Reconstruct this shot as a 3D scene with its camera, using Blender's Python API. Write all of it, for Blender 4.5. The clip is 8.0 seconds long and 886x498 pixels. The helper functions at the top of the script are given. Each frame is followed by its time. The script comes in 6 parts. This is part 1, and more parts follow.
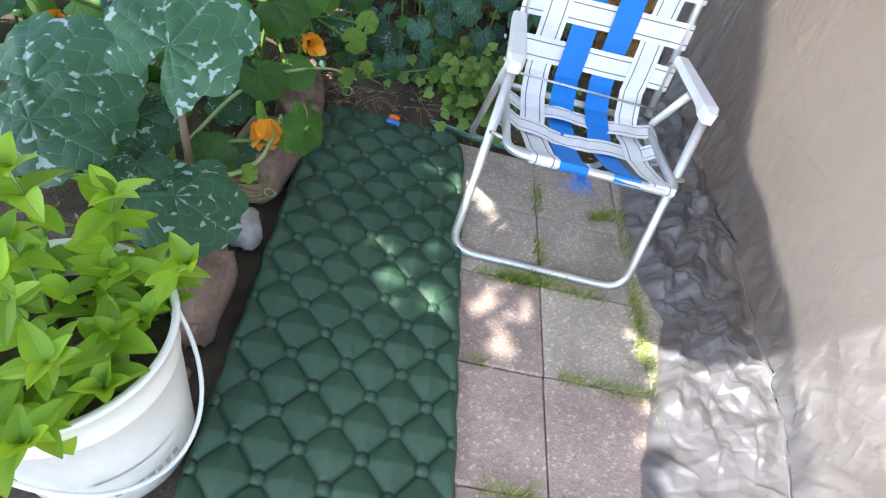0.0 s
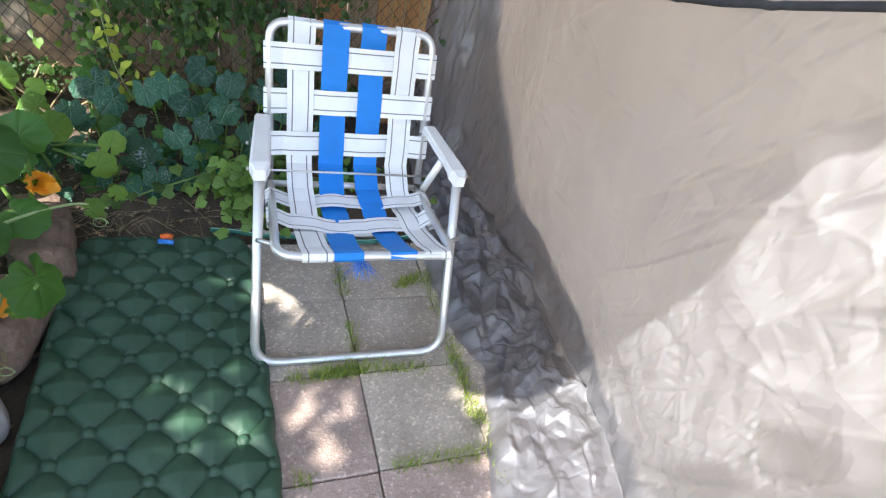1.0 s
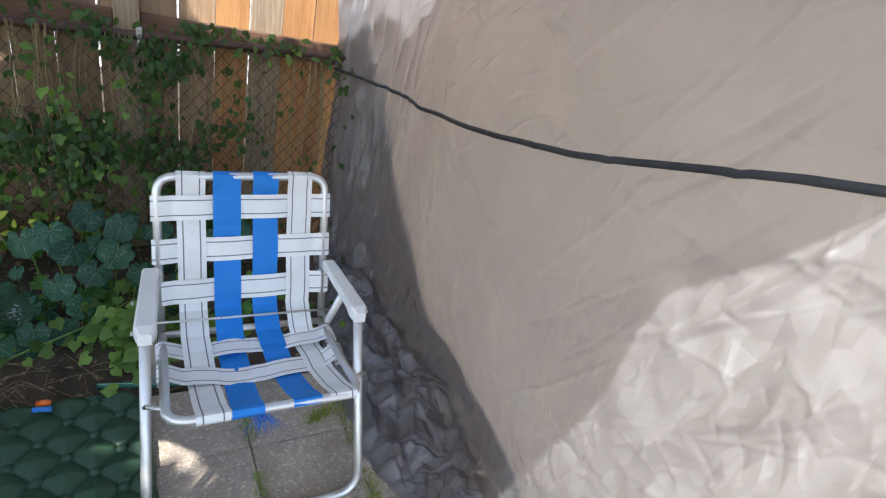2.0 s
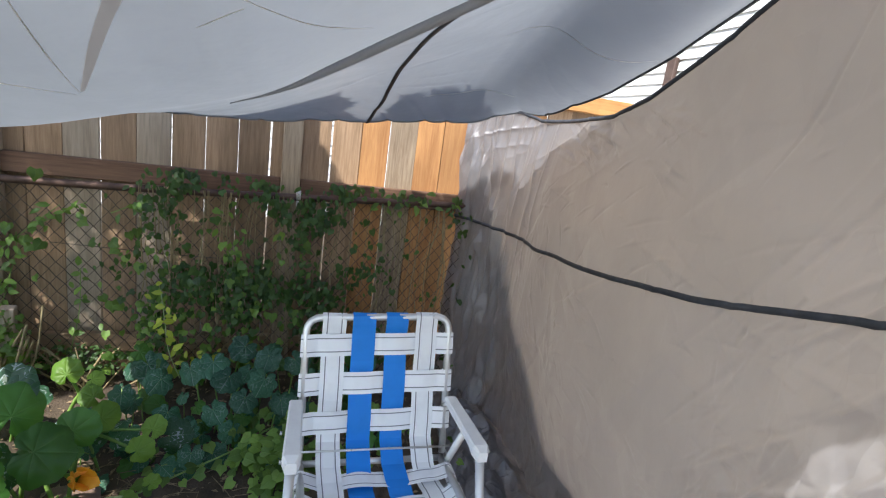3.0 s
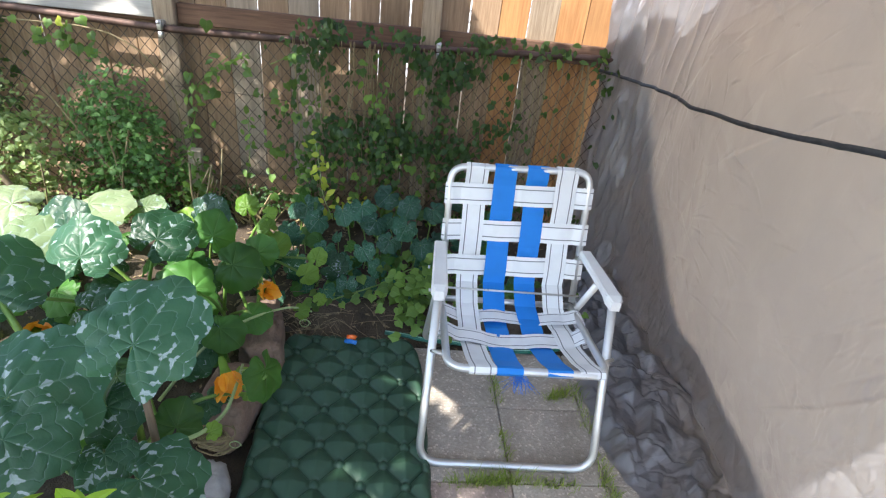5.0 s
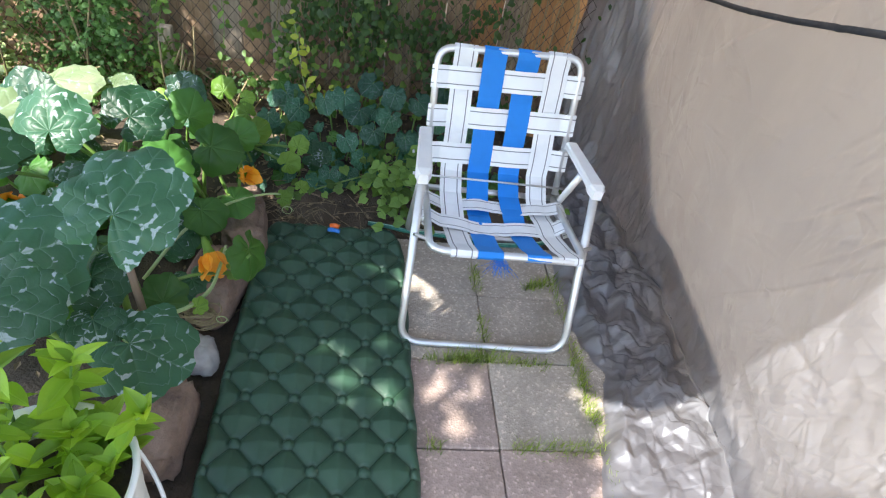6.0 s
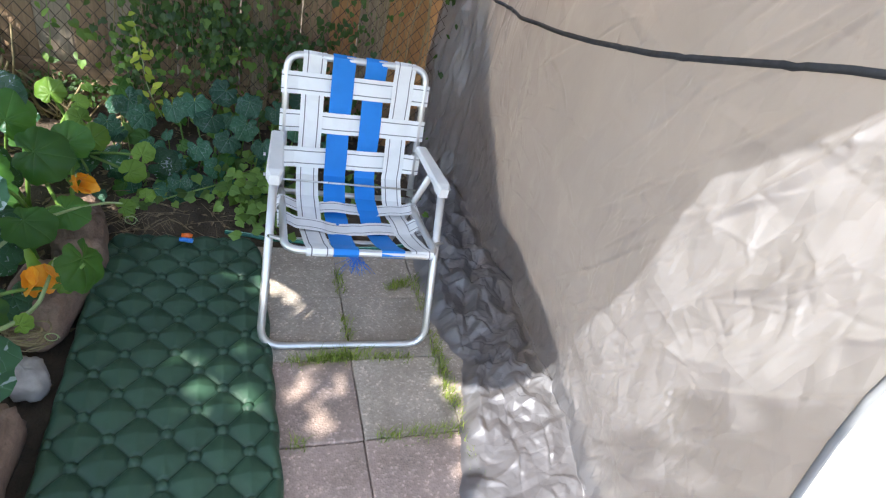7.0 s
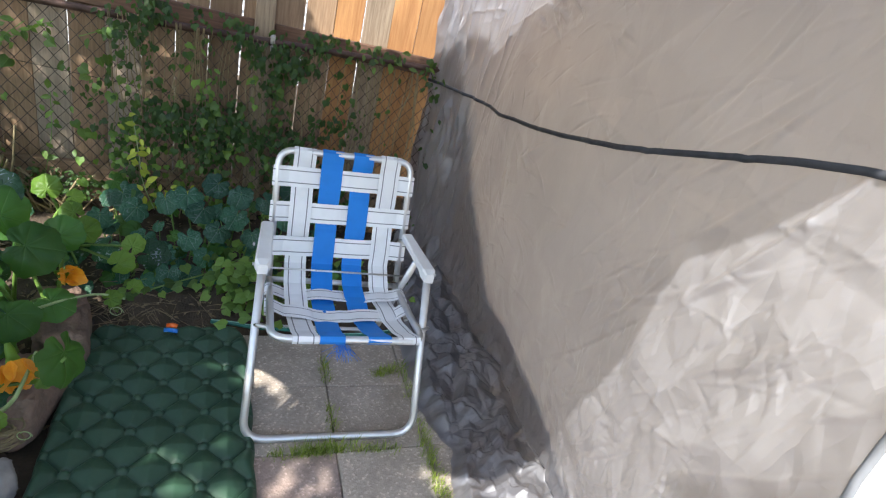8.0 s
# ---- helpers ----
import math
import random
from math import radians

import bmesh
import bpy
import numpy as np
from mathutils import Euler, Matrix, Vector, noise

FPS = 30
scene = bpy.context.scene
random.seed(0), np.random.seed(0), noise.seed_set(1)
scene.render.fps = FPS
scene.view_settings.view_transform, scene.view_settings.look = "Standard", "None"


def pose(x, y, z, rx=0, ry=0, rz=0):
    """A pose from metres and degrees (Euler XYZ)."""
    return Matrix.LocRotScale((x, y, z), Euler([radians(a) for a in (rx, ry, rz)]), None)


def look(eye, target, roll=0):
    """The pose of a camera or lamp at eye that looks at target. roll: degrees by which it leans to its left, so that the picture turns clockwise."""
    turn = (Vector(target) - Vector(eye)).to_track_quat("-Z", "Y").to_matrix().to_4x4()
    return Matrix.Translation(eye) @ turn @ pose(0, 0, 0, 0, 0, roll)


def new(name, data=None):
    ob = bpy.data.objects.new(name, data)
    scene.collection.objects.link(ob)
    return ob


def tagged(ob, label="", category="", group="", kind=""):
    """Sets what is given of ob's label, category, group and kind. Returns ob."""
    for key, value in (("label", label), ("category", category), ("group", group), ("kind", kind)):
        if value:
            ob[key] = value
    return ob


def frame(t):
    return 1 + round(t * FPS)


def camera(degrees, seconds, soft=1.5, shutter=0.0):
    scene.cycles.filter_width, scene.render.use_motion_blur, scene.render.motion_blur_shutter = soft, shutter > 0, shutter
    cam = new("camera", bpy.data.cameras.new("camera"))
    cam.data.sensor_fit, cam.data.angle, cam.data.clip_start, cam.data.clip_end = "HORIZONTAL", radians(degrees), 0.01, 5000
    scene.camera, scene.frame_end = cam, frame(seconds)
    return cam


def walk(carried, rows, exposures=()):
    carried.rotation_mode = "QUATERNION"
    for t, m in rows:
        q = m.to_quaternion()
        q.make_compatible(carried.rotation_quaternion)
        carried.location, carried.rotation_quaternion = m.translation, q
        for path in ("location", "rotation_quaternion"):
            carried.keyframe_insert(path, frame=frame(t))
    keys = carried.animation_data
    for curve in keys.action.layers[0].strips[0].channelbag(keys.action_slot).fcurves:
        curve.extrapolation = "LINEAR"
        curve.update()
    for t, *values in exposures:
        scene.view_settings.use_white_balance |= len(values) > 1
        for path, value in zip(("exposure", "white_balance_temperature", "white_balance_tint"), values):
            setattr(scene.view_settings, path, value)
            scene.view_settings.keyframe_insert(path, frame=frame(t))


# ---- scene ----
cam = camera(81.2, 8.0, 1.2)
PATH = [
    (0, (-0.466, -0.698, 1.136), (-0.261, 0.661, -0.317), 19.0),
    (0.5, (-0.417, -0.674, 1.161), (-0.13, 0.775, -0.187), 19.4),
    (1, (-0.301, -0.631, 1.228), (0.408, 0.817, 0.044), 15.3),
    (1.2, (-0.245, -0.6, 1.297), (0.731, 0.786, 0.236), 16.5),
    (2.3, (-0.256, -0.618, 1.352), (0.708, 0.962, 0.593), 11.4),
    (2.5, (-0.259, -0.623, 1.345), (0.653, 1.017, 0.651), 10.5),
    (3, (-0.325, -0.669, 1.41), (0.268, 1.188, 0.961), 7.9),
    (3.5, (-0.374, -0.732, 1.459), (-0.024, 1.225, 1.241), 5.8),
    (4, (-0.383, -0.737, 1.447), (-0.111, 1.234, 1.247), 5.2),
    (4.5, (-0.39, -0.728, 1.421), (-0.246, 1.228, 1.029), 4.6),
    (5, (-0.392, -0.711, 1.359), (-0.219, 1.033, 0.395), 6.7),
    (5.2, (-0.388, -0.712, 1.35), (-0.237, 0.956, 0.257), 6.4),
    (6.3, (-0.389, -0.781, 1.287), (-0.092, 0.76, 0.048), 11.6),
    (6.5, (-0.368, -0.805, 1.286), (-0.044, 0.74, 0.058), 12.3),
    (7, (-0.33, -0.854, 1.308), (0.373, 0.661, 0.207), 16.6),
    (7.5, (-0.332, -0.882, 1.335), (0.398, 0.776, 0.487), 15.2),
    (8, (-0.333, -0.876, 1.329), (0.394, 0.798, 0.509), 14.8),
]
LIGHT = [(0, 2.16), (1.0, 1.99), (1.2, 1.89), (2.3, 1.29), (2.5, 1.24), (3.0, 1.24), (3.5, 1.34), (4.0, 1.34), (4.5, 1.49), (5.0, 1.74), (5.2, 1.79), (6.3, 1.89), (7.0, 1.76), (7.5, 1.49), (8.0, 1.44)]
walk(cam, [(t, look(eye, target, roll)) for t, eye, target, roll in PATH], LIGHT)

# ---- light ----
SUN_WAY = Vector((0.70, 0.62, -1.0)).normalized()
world = bpy.data.worlds.new("sky")
scene.world = world
world.use_nodes = True
wn = world.node_tree
sky = wn.nodes.new("ShaderNodeTexSky")
sky.sky_type, sky.sun_disc = "NISHITA", False
sky.sun_elevation = math.asin(-SUN_WAY.z)
sky.sun_rotation = math.atan2(-SUN_WAY.x, -SUN_WAY.y)
wn.links.new(sky.outputs[0], wn.nodes["Background"].inputs[0])
wn.nodes["Background"].inputs[1].default_value = 0.15
sun_data = bpy.data.lights.new("sun", "SUN")
sun_data.energy, sun_data.angle, sun_data.color = 3.8, radians(0.5), (1.0, 0.96, 0.90)
sun = new("sun", sun_data)
sun.matrix_world = look((0, 0, 8), Vector((0, 0, 8)) + SUN_WAY)

R = random.Random(7)


# ---- materials ----
class Shade:
    """A node material under construction."""

    def __init__(self, name):
        self.m = bpy.data.materials.new(name)
        self.m.use_nodes = True
        self.t = self.m.node_tree
        self.b = self.t.nodes["Principled BSDF"]
        self.out = self.t.nodes["Material Output"]

    def n(self, kind, **values):
        node = self.t.nodes.new("ShaderNode" + kind)
        for key, value in values.items():
            if key in node.inputs:
                self.put(node.inputs[key], value)
            else:
                self.put(node.inputs[key.replace("_", " ")], value)
        return node

    def put(self, socket, value):
        if isinstance(value, bpy.types.NodeSocket):
            self.t.links.new(value, socket)
        elif isinstance(value, tuple) and len(value) == 3 and socket.type == "RGBA":
            socket.default_value = (*value, 1)
        else:
            socket.default_value = value

    def math(self, op, a, b=0.0, clamp=False):
        node = self.t.nodes.new("ShaderNodeMath")
        node.operation, node.use_clamp = op, clamp
        self.put(node.inputs[0], a), self.put(node.inputs[1], b)
        return node.outputs[0]

    def mix(self, factor, a, b, blend="MIX"):
        node = self.t.nodes.new("ShaderNodeMix")
        node.data_type, node.blend_type = "RGBA", blend
        self.put(node.inputs[0], factor), self.put(node.inputs[6], a), self.put(node.inputs[7], b)
        return node.outputs[2]

    def vec(self, op, a, b, c=None):
        node = self.t.nodes.new("ShaderNodeVectorMath")
        node.operation = op
        self.put(node.inputs[0], a), self.put(node.inputs[1], b)
        if c is not None:
            self.put(node.inputs[2], c)
        return node.outputs[0]

    def ramp(self, value, stops):
        node = self.t.nodes.new("ShaderNodeValToRGB")
        self.put(node.inputs[0], value)
        els = node.color_ramp.elements
        while len(els) < len(stops):
            els.new(0.5)
        for el, (at, colour) in zip(els, stops):
            el.position = at
            el.color = (*colour, 1) if isinstance(colour, tuple) else (colour, colour, colour, 1)
        return node.outputs[0]

    def place(self, scale=(1, 1, 1), shift=False, kind="Object"):
        co = self.n("TexCoord").outputs[kind]
        if shift:
            far = self.math("MULTIPLY", self.n("ObjectInfo").outputs["Random"], 37.0)
            comb = self.n("CombineXYZ", X=far, Y=far, Z=far).outputs[0]
            add = self.t.nodes.new("ShaderNodeVectorMath")
            self.put(add.inputs[0], co), self.put(add.inputs[1], comb)
            co = add.outputs[0]
        return self.n("Mapping", Vector=co, Scale=scale).outputs[0]

    def noise(self, co, scale, detail=4.0, rough=0.55):
        return self.n("TexNoise", Vector=co, Scale=scale, Detail=detail, Roughness=rough).outputs[0]

    def bump(self, height, strength, distance=0.01, normal=None):
        node = self.n("Bump", Height=height, Strength=strength, Distance=distance)
        if normal is not None:
            self.put(node.inputs["Normal"], normal)
        return node.outputs[0]

    def set(self, **values):
        for key, value in values.items():
            self.put(self.b.inputs[key.replace("_", " ")], value)
        return self

    def thin(self, share, colour):
        """Lets light through: a translucent share of that colour."""
        tr = self.n("BsdfTranslucent", Color=colour)
        if self.b.inputs["Normal"].is_linked:
            self.put(tr.inputs["Normal"], self.b.inputs["Normal"].links[0].from_socket)
        mixer = self.n("MixShader")
        self.put(mixer.inputs[0], share)
        self.put(mixer.inputs[1], self.b.outputs[0]), self.put(mixer.inputs[2], tr.outputs[0])
        self.t.links.new(mixer.outputs[0], self.out.inputs[0])
        return self


def plain(name, low, high, scale=6.0, rough=0.6, bump=0.15, fine=80.0, depth=0.004, metal=0.0, per=0.0, shift=True, stretch=(1, 1, 1), spec=0.5):
    """A surface of two tones at a coarse scale, with grain and relief at a fine one; per: how far repeats differ."""
    s = Shade(name)
    co = s.place(stretch, shift)
    big, small = s.noise(co, scale), s.noise(co, fine, 3.0)
    col = s.ramp(s.math("ADD", s.math("MULTIPLY", big, 0.75), s.math("MULTIPLY", small, 0.25)), [(0.3, low), (0.7, high)])
    if per:
        r = s.n("ObjectInfo").outputs["Random"]
        col = s.mix(1.0, col, s.ramp(r, [(0, 1 - per), (1, 1.0)]), "MULTIPLY")
    s.set(Base_Color=col, Roughness=s.ramp(small, [(0.3, max(0.02, rough - 0.12)), (0.7, min(1, rough + 0.1))]), Metallic=metal)
    s.put(s.b.inputs["Specular IOR Level"], spec)
    h = s.math("ADD", big, s.math("MULTIPLY", small, 0.5))
    s.set(Normal=s.bump(h, bump, depth))
    return s.m


def wood_material(name, low, high, along="Z", knots=0.5, stripes=0.6):
    s = Shade(name)
    stretch = {"Z": (1, 1, 0.06), "X": (0.06, 1, 1)}[along]
    co = s.place(stretch, True)
    grain = s.noise(co, 90, 5.0, 0.65)
    broad = s.noise(co, 14, 3.0)
    flat = s.place((1, 1, 0.45) if along == "Z" else (0.45, 1, 1), True)
    knot = s.n("TexVoronoi", Vector=flat, Scale=6.5).outputs[0]
    spot = s.ramp(knot, [(0.05, 1.0), (0.11, 0.0)])
    col = s.ramp(s.math("ADD", s.math("MULTIPLY", grain, stripes), s.math("MULTIPLY", broad, 1 - stripes)), [(0.33, low), (0.62, high)])
    col = s.mix(s.math("MULTIPLY", spot, knots), col, tuple(c * 0.25 for c in low))
    stain = s.noise(s.place((1, 1, 0.5), True), 4.0)
    col = s.mix(s.ramp(stain, [(0.45, 0.0), (0.75, 0.5)]), col, tuple(c * 0.55 for c in low))
    r = s.n("ObjectInfo").outputs["Random"]
    col = s.mix(1.0, col, s.ramp(r, [(0, 0.68), (1, 1.0)]), "MULTIPLY")
    s.set(Base_Color=col, Roughness=0.78, Normal=s.bump(grain, 0.35, 0.003))
    return s.m


def nylon(name, low, high, through_share, through_colour, rough, crinkle=0.5, limp=0.9, metal=0.0):
    """Coated tent cloth: sharp small creases, a satin gloss, lets light through."""
    s = Shade(name)
    co = s.place()
    warp = s.n("TexNoise", Vector=co, Scale=5.0, Detail=1.0).outputs[1]
    place = s.n("SeparateXYZ", Vector=co)
    sheet = s.n("CombineXYZ", X=0.0, Y=place.outputs[1], Z=s.math("SUBTRACT", place.outputs[2], place.outputs[0])).outputs[0]
    bent = s.vec("MULTIPLY_ADD", warp, (0.0, 0.09, 0.09), sheet)
    foot = s.math("SUBTRACT", 1.0, s.math("MULTIPLY", place.outputs[2], 1.15), True)
    hither = s.math("MULTIPLY", s.math("SUBTRACT", -0.25, place.outputs[1]), 1.2, True)
    much = s.math("ADD", s.math("MULTIPLY", s.math("MAXIMUM", foot, hither), limp), 0.10, True)
    tilt = (0.0, 0.0, 0.0)
    for scale, stretch, turn, by in ((10.0, (1, 1, 0.5), 0.5, 0.34), (27.0, (1, 1, 0.42), -0.35, 0.28)):
        cell = s.n("TexVoronoi", Vector=s.n("Mapping", Vector=bent, Scale=stretch, Rotation=(turn, 0, 0)).outputs[0], Scale=scale).outputs[1]
        tilt = s.vec("MULTIPLY_ADD", s.vec("SUBTRACT", cell, (0.5, 0.5, 0.5)), (by, by, by), tilt)
    amount = s.math("MULTIPLY", much, crinkle)
    tilt = s.vec("MULTIPLY", tilt, s.n("CombineXYZ", X=amount, Y=amount, Z=amount).outputs[0])
    grain = s.bump(s.noise(co, 14.0, 3.0), 0.5, 0.004)
    normal = s.vec("NORMALIZE", s.vec("ADD", grain, tilt), (0.0, 0.0, 0.0))
    tone = s.noise(co, 1.6, 4.0)
    col = s.ramp(tone, [(0.35, low), (0.65, high)])
    s.set(Base_Color=col, Roughness=s.ramp(s.noise(co, 9.0), [(0.3, rough - 0.06), (0.7, rough + 0.1)]), Normal=normal, Metallic=metal)
    s.put(s.b.inputs["Specular IOR Level"], 0.55)
    s.thin(through_share, s.mix(1.0, s.ramp(tone, [(0.3, 0.85), (0.7, 1.0)]), through_colour, "MULTIPLY"))
    return s.m


def leaf_material(name, low, high, vein, through_colour, mottle=0.0, per=0.35, rough=0.45, share=0.3, island=False):
    """A leaf; its UV holds the distance from the nearest vein and the way out to the rim."""
    s = Shade(name)
    uv = s.n("UVMap").outputs[0]
    sep = s.n("SeparateXYZ", Vector=uv)
    co = s.place((1, 1, 1), True)
    tone = s.noise(co, 14.0, 4.0)
    r = s.n("NewGeometry").outputs["Random Per Island"] if island else s.n("ObjectInfo").outputs["Random"]
    key = s.math("ADD", s.math("MULTIPLY", tone, 0.6), s.math("MULTIPLY", r, 0.4))
    col = s.ramp(key, [(0.25, low), (0.7, high)])
    line = s.ramp(sep.outputs[0], [(0.0, 1.0), (0.05, 0.0)])
    arc = s.math("MULTIPLY", sep.outputs[0], 0.45)
    ribs = s.math("MULTIPLY", s.math("SUBTRACT", sep.outputs[1], s.math("MULTIPLY", arc, 0.9)), 5.5)
    side = s.math("ADD", s.math("MULTIPLY", s.math("ABSOLUTE", s.math("SUBTRACT", s.math("FRACT", ribs), 0.5)), 0.18), s.ramp(sep.outputs[1], [(0.10, 0.2), (0.28, 0.0)]))
    net = s.math("MINIMUM", arc, side) if mottle else arc
    if mottle:
        blot = s.math("SUBTRACT", s.noise(co, 30.0, 2.0), 0.53)
        grain = s.math("MULTIPLY", s.math("SUBTRACT", s.noise(co, 150.0, 2.0), 0.5), 0.03)
        fleck = s.ramp(s.math("ADD", s.math("SUBTRACT", s.math("MULTIPLY", blot, 0.34), net), grain), [(0.0, 0.0), (0.012, 1.0)])
        col = s.mix(s.math("MULTIPLY", fleck, mottle), col, (0.46, 0.57, 0.54))
        col = s.mix(s.ramp(net, [(0.0, 0.35), (0.008, 0.0)]), col, (0.30, 0.42, 0.34))
    col = s.mix(s.math("MULTIPLY", line, 0.5), col, vein)
    col = s.mix(1.0, col, s.ramp(r, [(0, 1 - per), (1, 1.0)]), "MULTIPLY")
    h = s.math("ADD", s.math("MULTIPLY", s.noise(co, 60.0, 3.0), 0.6), s.ramp(net, [(0.0, 0.0), (0.03, 0.7), (0.09, 1.0)]))
    s.set(Base_Color=col, Roughness=rough, Normal=s.bump(h, 0.28, 0.004))
    s.put(s.b.inputs["Specular IOR Level"], 0.36)
    s.thin(share, s.mix(1.0, through_colour, s.ramp(r, [(0, 0.7), (1, 1.0)]), "MULTIPLY"))
    return s.m


def webbing(name, cloth, line, stripes):
    s = Shade(name)
    uv = s.n("UVMap").outputs[0]
    u = s.n("SeparateXYZ", Vector=uv).outputs[0]
    co = s.place()
    weave = s.noise(co, 420.0, 2.0)
    dirt = s.noise(co, 18.0, 5.0)
    col = s.mix(s.ramp(dirt, [(0.5, 0.0), (0.8, 0.35)]), cloth, tuple(c * 0.72 for c in cloth))
    if stripes:
        side = s.math("ABSOLUTE", s.math("SUBTRACT", u, 0.5))
        mark = s.ramp(side, [(0.0, 0.0), (0.268, 0.0), (0.283, 1.0), (0.312, 1.0), (0.327, 0.0)])
        col = s.mix(s.math("MULTIPLY", mark, 0.9), col, line)
    rib = s.math("SINE", s.math("MULTIPLY", u, 160.0))
    s.set(Base_Color=col, Roughness=0.62, Normal=s.bump(s.math("ADD", weave, s.math("MULTIPLY", rib, 0.4)), 0.25, 0.001))
    return s.m


def paver_material(name, low, high):
    s = Shade(name)
    co = s.place((1, 1, 1), True)
    peb = s.n("TexVoronoi", Vector=co, Scale=150.0)
    bits = s.ramp(s.n("SeparateXYZ", Vector=peb.outputs[1]).outputs[0], [(0.0, 0.72), (0.85, 1.0), (0.93, 1.25), (1.0, 1.6)])
    base = s.ramp(s.noise(co, 7.0, 5.0, 0.6), [(0.3, low), (0.7, high)])
    col = s.mix(0.75, base, s.mix(1.0, base, bits, "MULTIPLY"))
    dirt = s.noise(co, 3.2, 6.0, 0.65)
    col = s.mix(s.ramp(dirt, [(0.5, 0.0), (0.75, 0.40)]), col, (0.17, 0.15, 0.12))
    r = s.n("ObjectInfo").outputs["Random"]
    col = s.mix(1.0, col, s.ramp(r, [(0, 0.82), (1, 1.0)]), "MULTIPLY")
    h = s.math("ADD", peb.outputs[0], s.noise(co, 30.0))
    s.set(Base_Color=col, Roughness=0.88, Normal=s.bump(h, 0.5, 0.003))
    return s.m


def label_material(name):
    """White bucket plastic that has gone a little dull and dirty."""
    s = Shade(name)
    co = s.place()
    grime = s.ramp(s.noise(s.place((1, 1, 0.35)), 9.0, 6.0, 0.65), [(0.5, 0.0), (0.8, 0.6)])
    s.set(Base_Color=s.mix(grime, (0.80, 0.79, 0.75), (0.55, 0.52, 0.45)), Roughness=0.38, Normal=s.bump(s.noise(co, 35.0), 0.08, 0.002))
    s.put(s.b.inputs["Subsurface Weight"], 0.15)
    s.put(s.b.inputs["Subsurface Radius"], (0.02, 0.02, 0.015))
    return s.m


SOIL = plain("soil", (0.035, 0.026, 0.018), (0.13, 0.095, 0.065), 9.0, 0.95, 0.9, 120.0, 0.012, shift=False)
CONCRETE = plain("concrete", (0.68, 0.66, 0.58), (0.80, 0.78, 0.69), 3.0, 0.85, 0.3, 140.0)
PAVER_PINK = paver_material("pink_concrete", (0.38, 0.285, 0.24), (0.56, 0.43, 0.37))
PAVER_GREY = paver_material("grey_concrete", (0.39, 0.33, 0.27), (0.57, 0.495, 0.415))
STONE = plain("red_sandstone", (0.12, 0.078, 0.058), (0.33, 0.225, 0.17), 11.0, 0.92, 1.0, 70.0, 0.012)
PEBBLE = plain("pale_stone", (0.25, 0.235, 0.23), (0.42, 0.40, 0.385), 16.0, 0.8, 0.3)
WOOD_BROWN = wood_material("weathered_cedar", (0.23, 0.145, 0.082), (0.46, 0.305, 0.188))
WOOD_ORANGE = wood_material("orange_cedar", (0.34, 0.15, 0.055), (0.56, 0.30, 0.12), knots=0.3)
WOOD_PALE = wood_material("pale_pine", (0.23, 0.165, 0.11), (0.40, 0.31, 0.215), stripes=0.85, knots=0.15)
WOOD_GREY = wood_material("grey_board", (0.30, 0.235, 0.17), (0.52, 0.415, 0.31))
WOOD_RAIL = wood_material("rail_timber", (0.12, 0.062, 0.038), (0.27, 0.15, 0.09), along="X")
WOOD_RAIL_LOW = wood_material("low_rail_timber", (0.27, 0.17, 0.10), (0.48, 0.33, 0.21), along="X")
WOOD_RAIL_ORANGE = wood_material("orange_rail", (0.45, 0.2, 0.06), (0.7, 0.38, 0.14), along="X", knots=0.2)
PLANK_PALE = wood_material("whitewashed_plank", (0.42, 0.39, 0.35), (0.62, 0.60, 0.56), along="X", knots=0.1)
BARK = plain("bare_stick", (0.16, 0.115, 0.075), (0.34, 0.26, 0.18), 20.0, 0.85, 0.5, 150.0, stretch=(1, 1, 0.15))
RUST = plain("rusty_steel", (0.055, 0.035, 0.03), (0.16, 0.10, 0.08), 22.0, 0.62, 0.4, 140.0, metal=0.6)
WIRE = plain("old_wire", (0.05, 0.04, 0.034), (0.14, 0.115, 0.095), 30.0, 0.55, 0.2, metal=0.7)
ZINC = plain("galvanised_steel", (0.5, 0.5, 0.5), (0.72, 0.72, 0.71), 25.0, 0.38, 0.15, metal=0.9)
ALUMINIUM = plain("aluminium_tube", (0.66, 0.66, 0.66), (0.78, 0.78, 0.77), 12.0, 0.46, 0.02, 60.0, 0.0005, metal=0.85)
ARM_WHITE = plain("white_plastic", (0.72, 0.72, 0.72), (0.82, 0.82, 0.81), 10.0, 0.42, 0.06)
WEB_WHITE = webbing("white_webbing", (0.80, 0.81, 0.82), (0.07, 0.075, 0.09), True)
WEB_BLUE = webbing("blue_webbing", (0.003, 0.20, 0.66), (0, 0, 0), False)
THREAD = plain("blue_thread", (0.02, 0.14, 0.55), (0.05, 0.22, 0.68), 40.0, 0.7)
TARP = nylon("taupe_nylon", (0.165, 0.167, 0.185), (0.20, 0.202, 0.216), 0.235, (0.83, 0.70, 0.585), 0.44, 1.0, 0.9, 0.30)
FLY = nylon("grey_nylon", (0.24, 0.255, 0.28), (0.30, 0.31, 0.325), 0.275, (0.375, 0.41, 0.455), 0.42, 0.25, 0.0)
BAND = nylon("brown_stained_nylon", (0.40, 0.36, 0.32), (0.50, 0.46, 0.42), 0.85, (0.80, 0.74, 0.68), 0.5, 0.5, 0.0)
TAPE = plain("black_tape", (0.030, 0.034, 0.042), (0.062, 0.066, 0.078), 40.0, 0.6, 0.3, 300.0, 0.001)
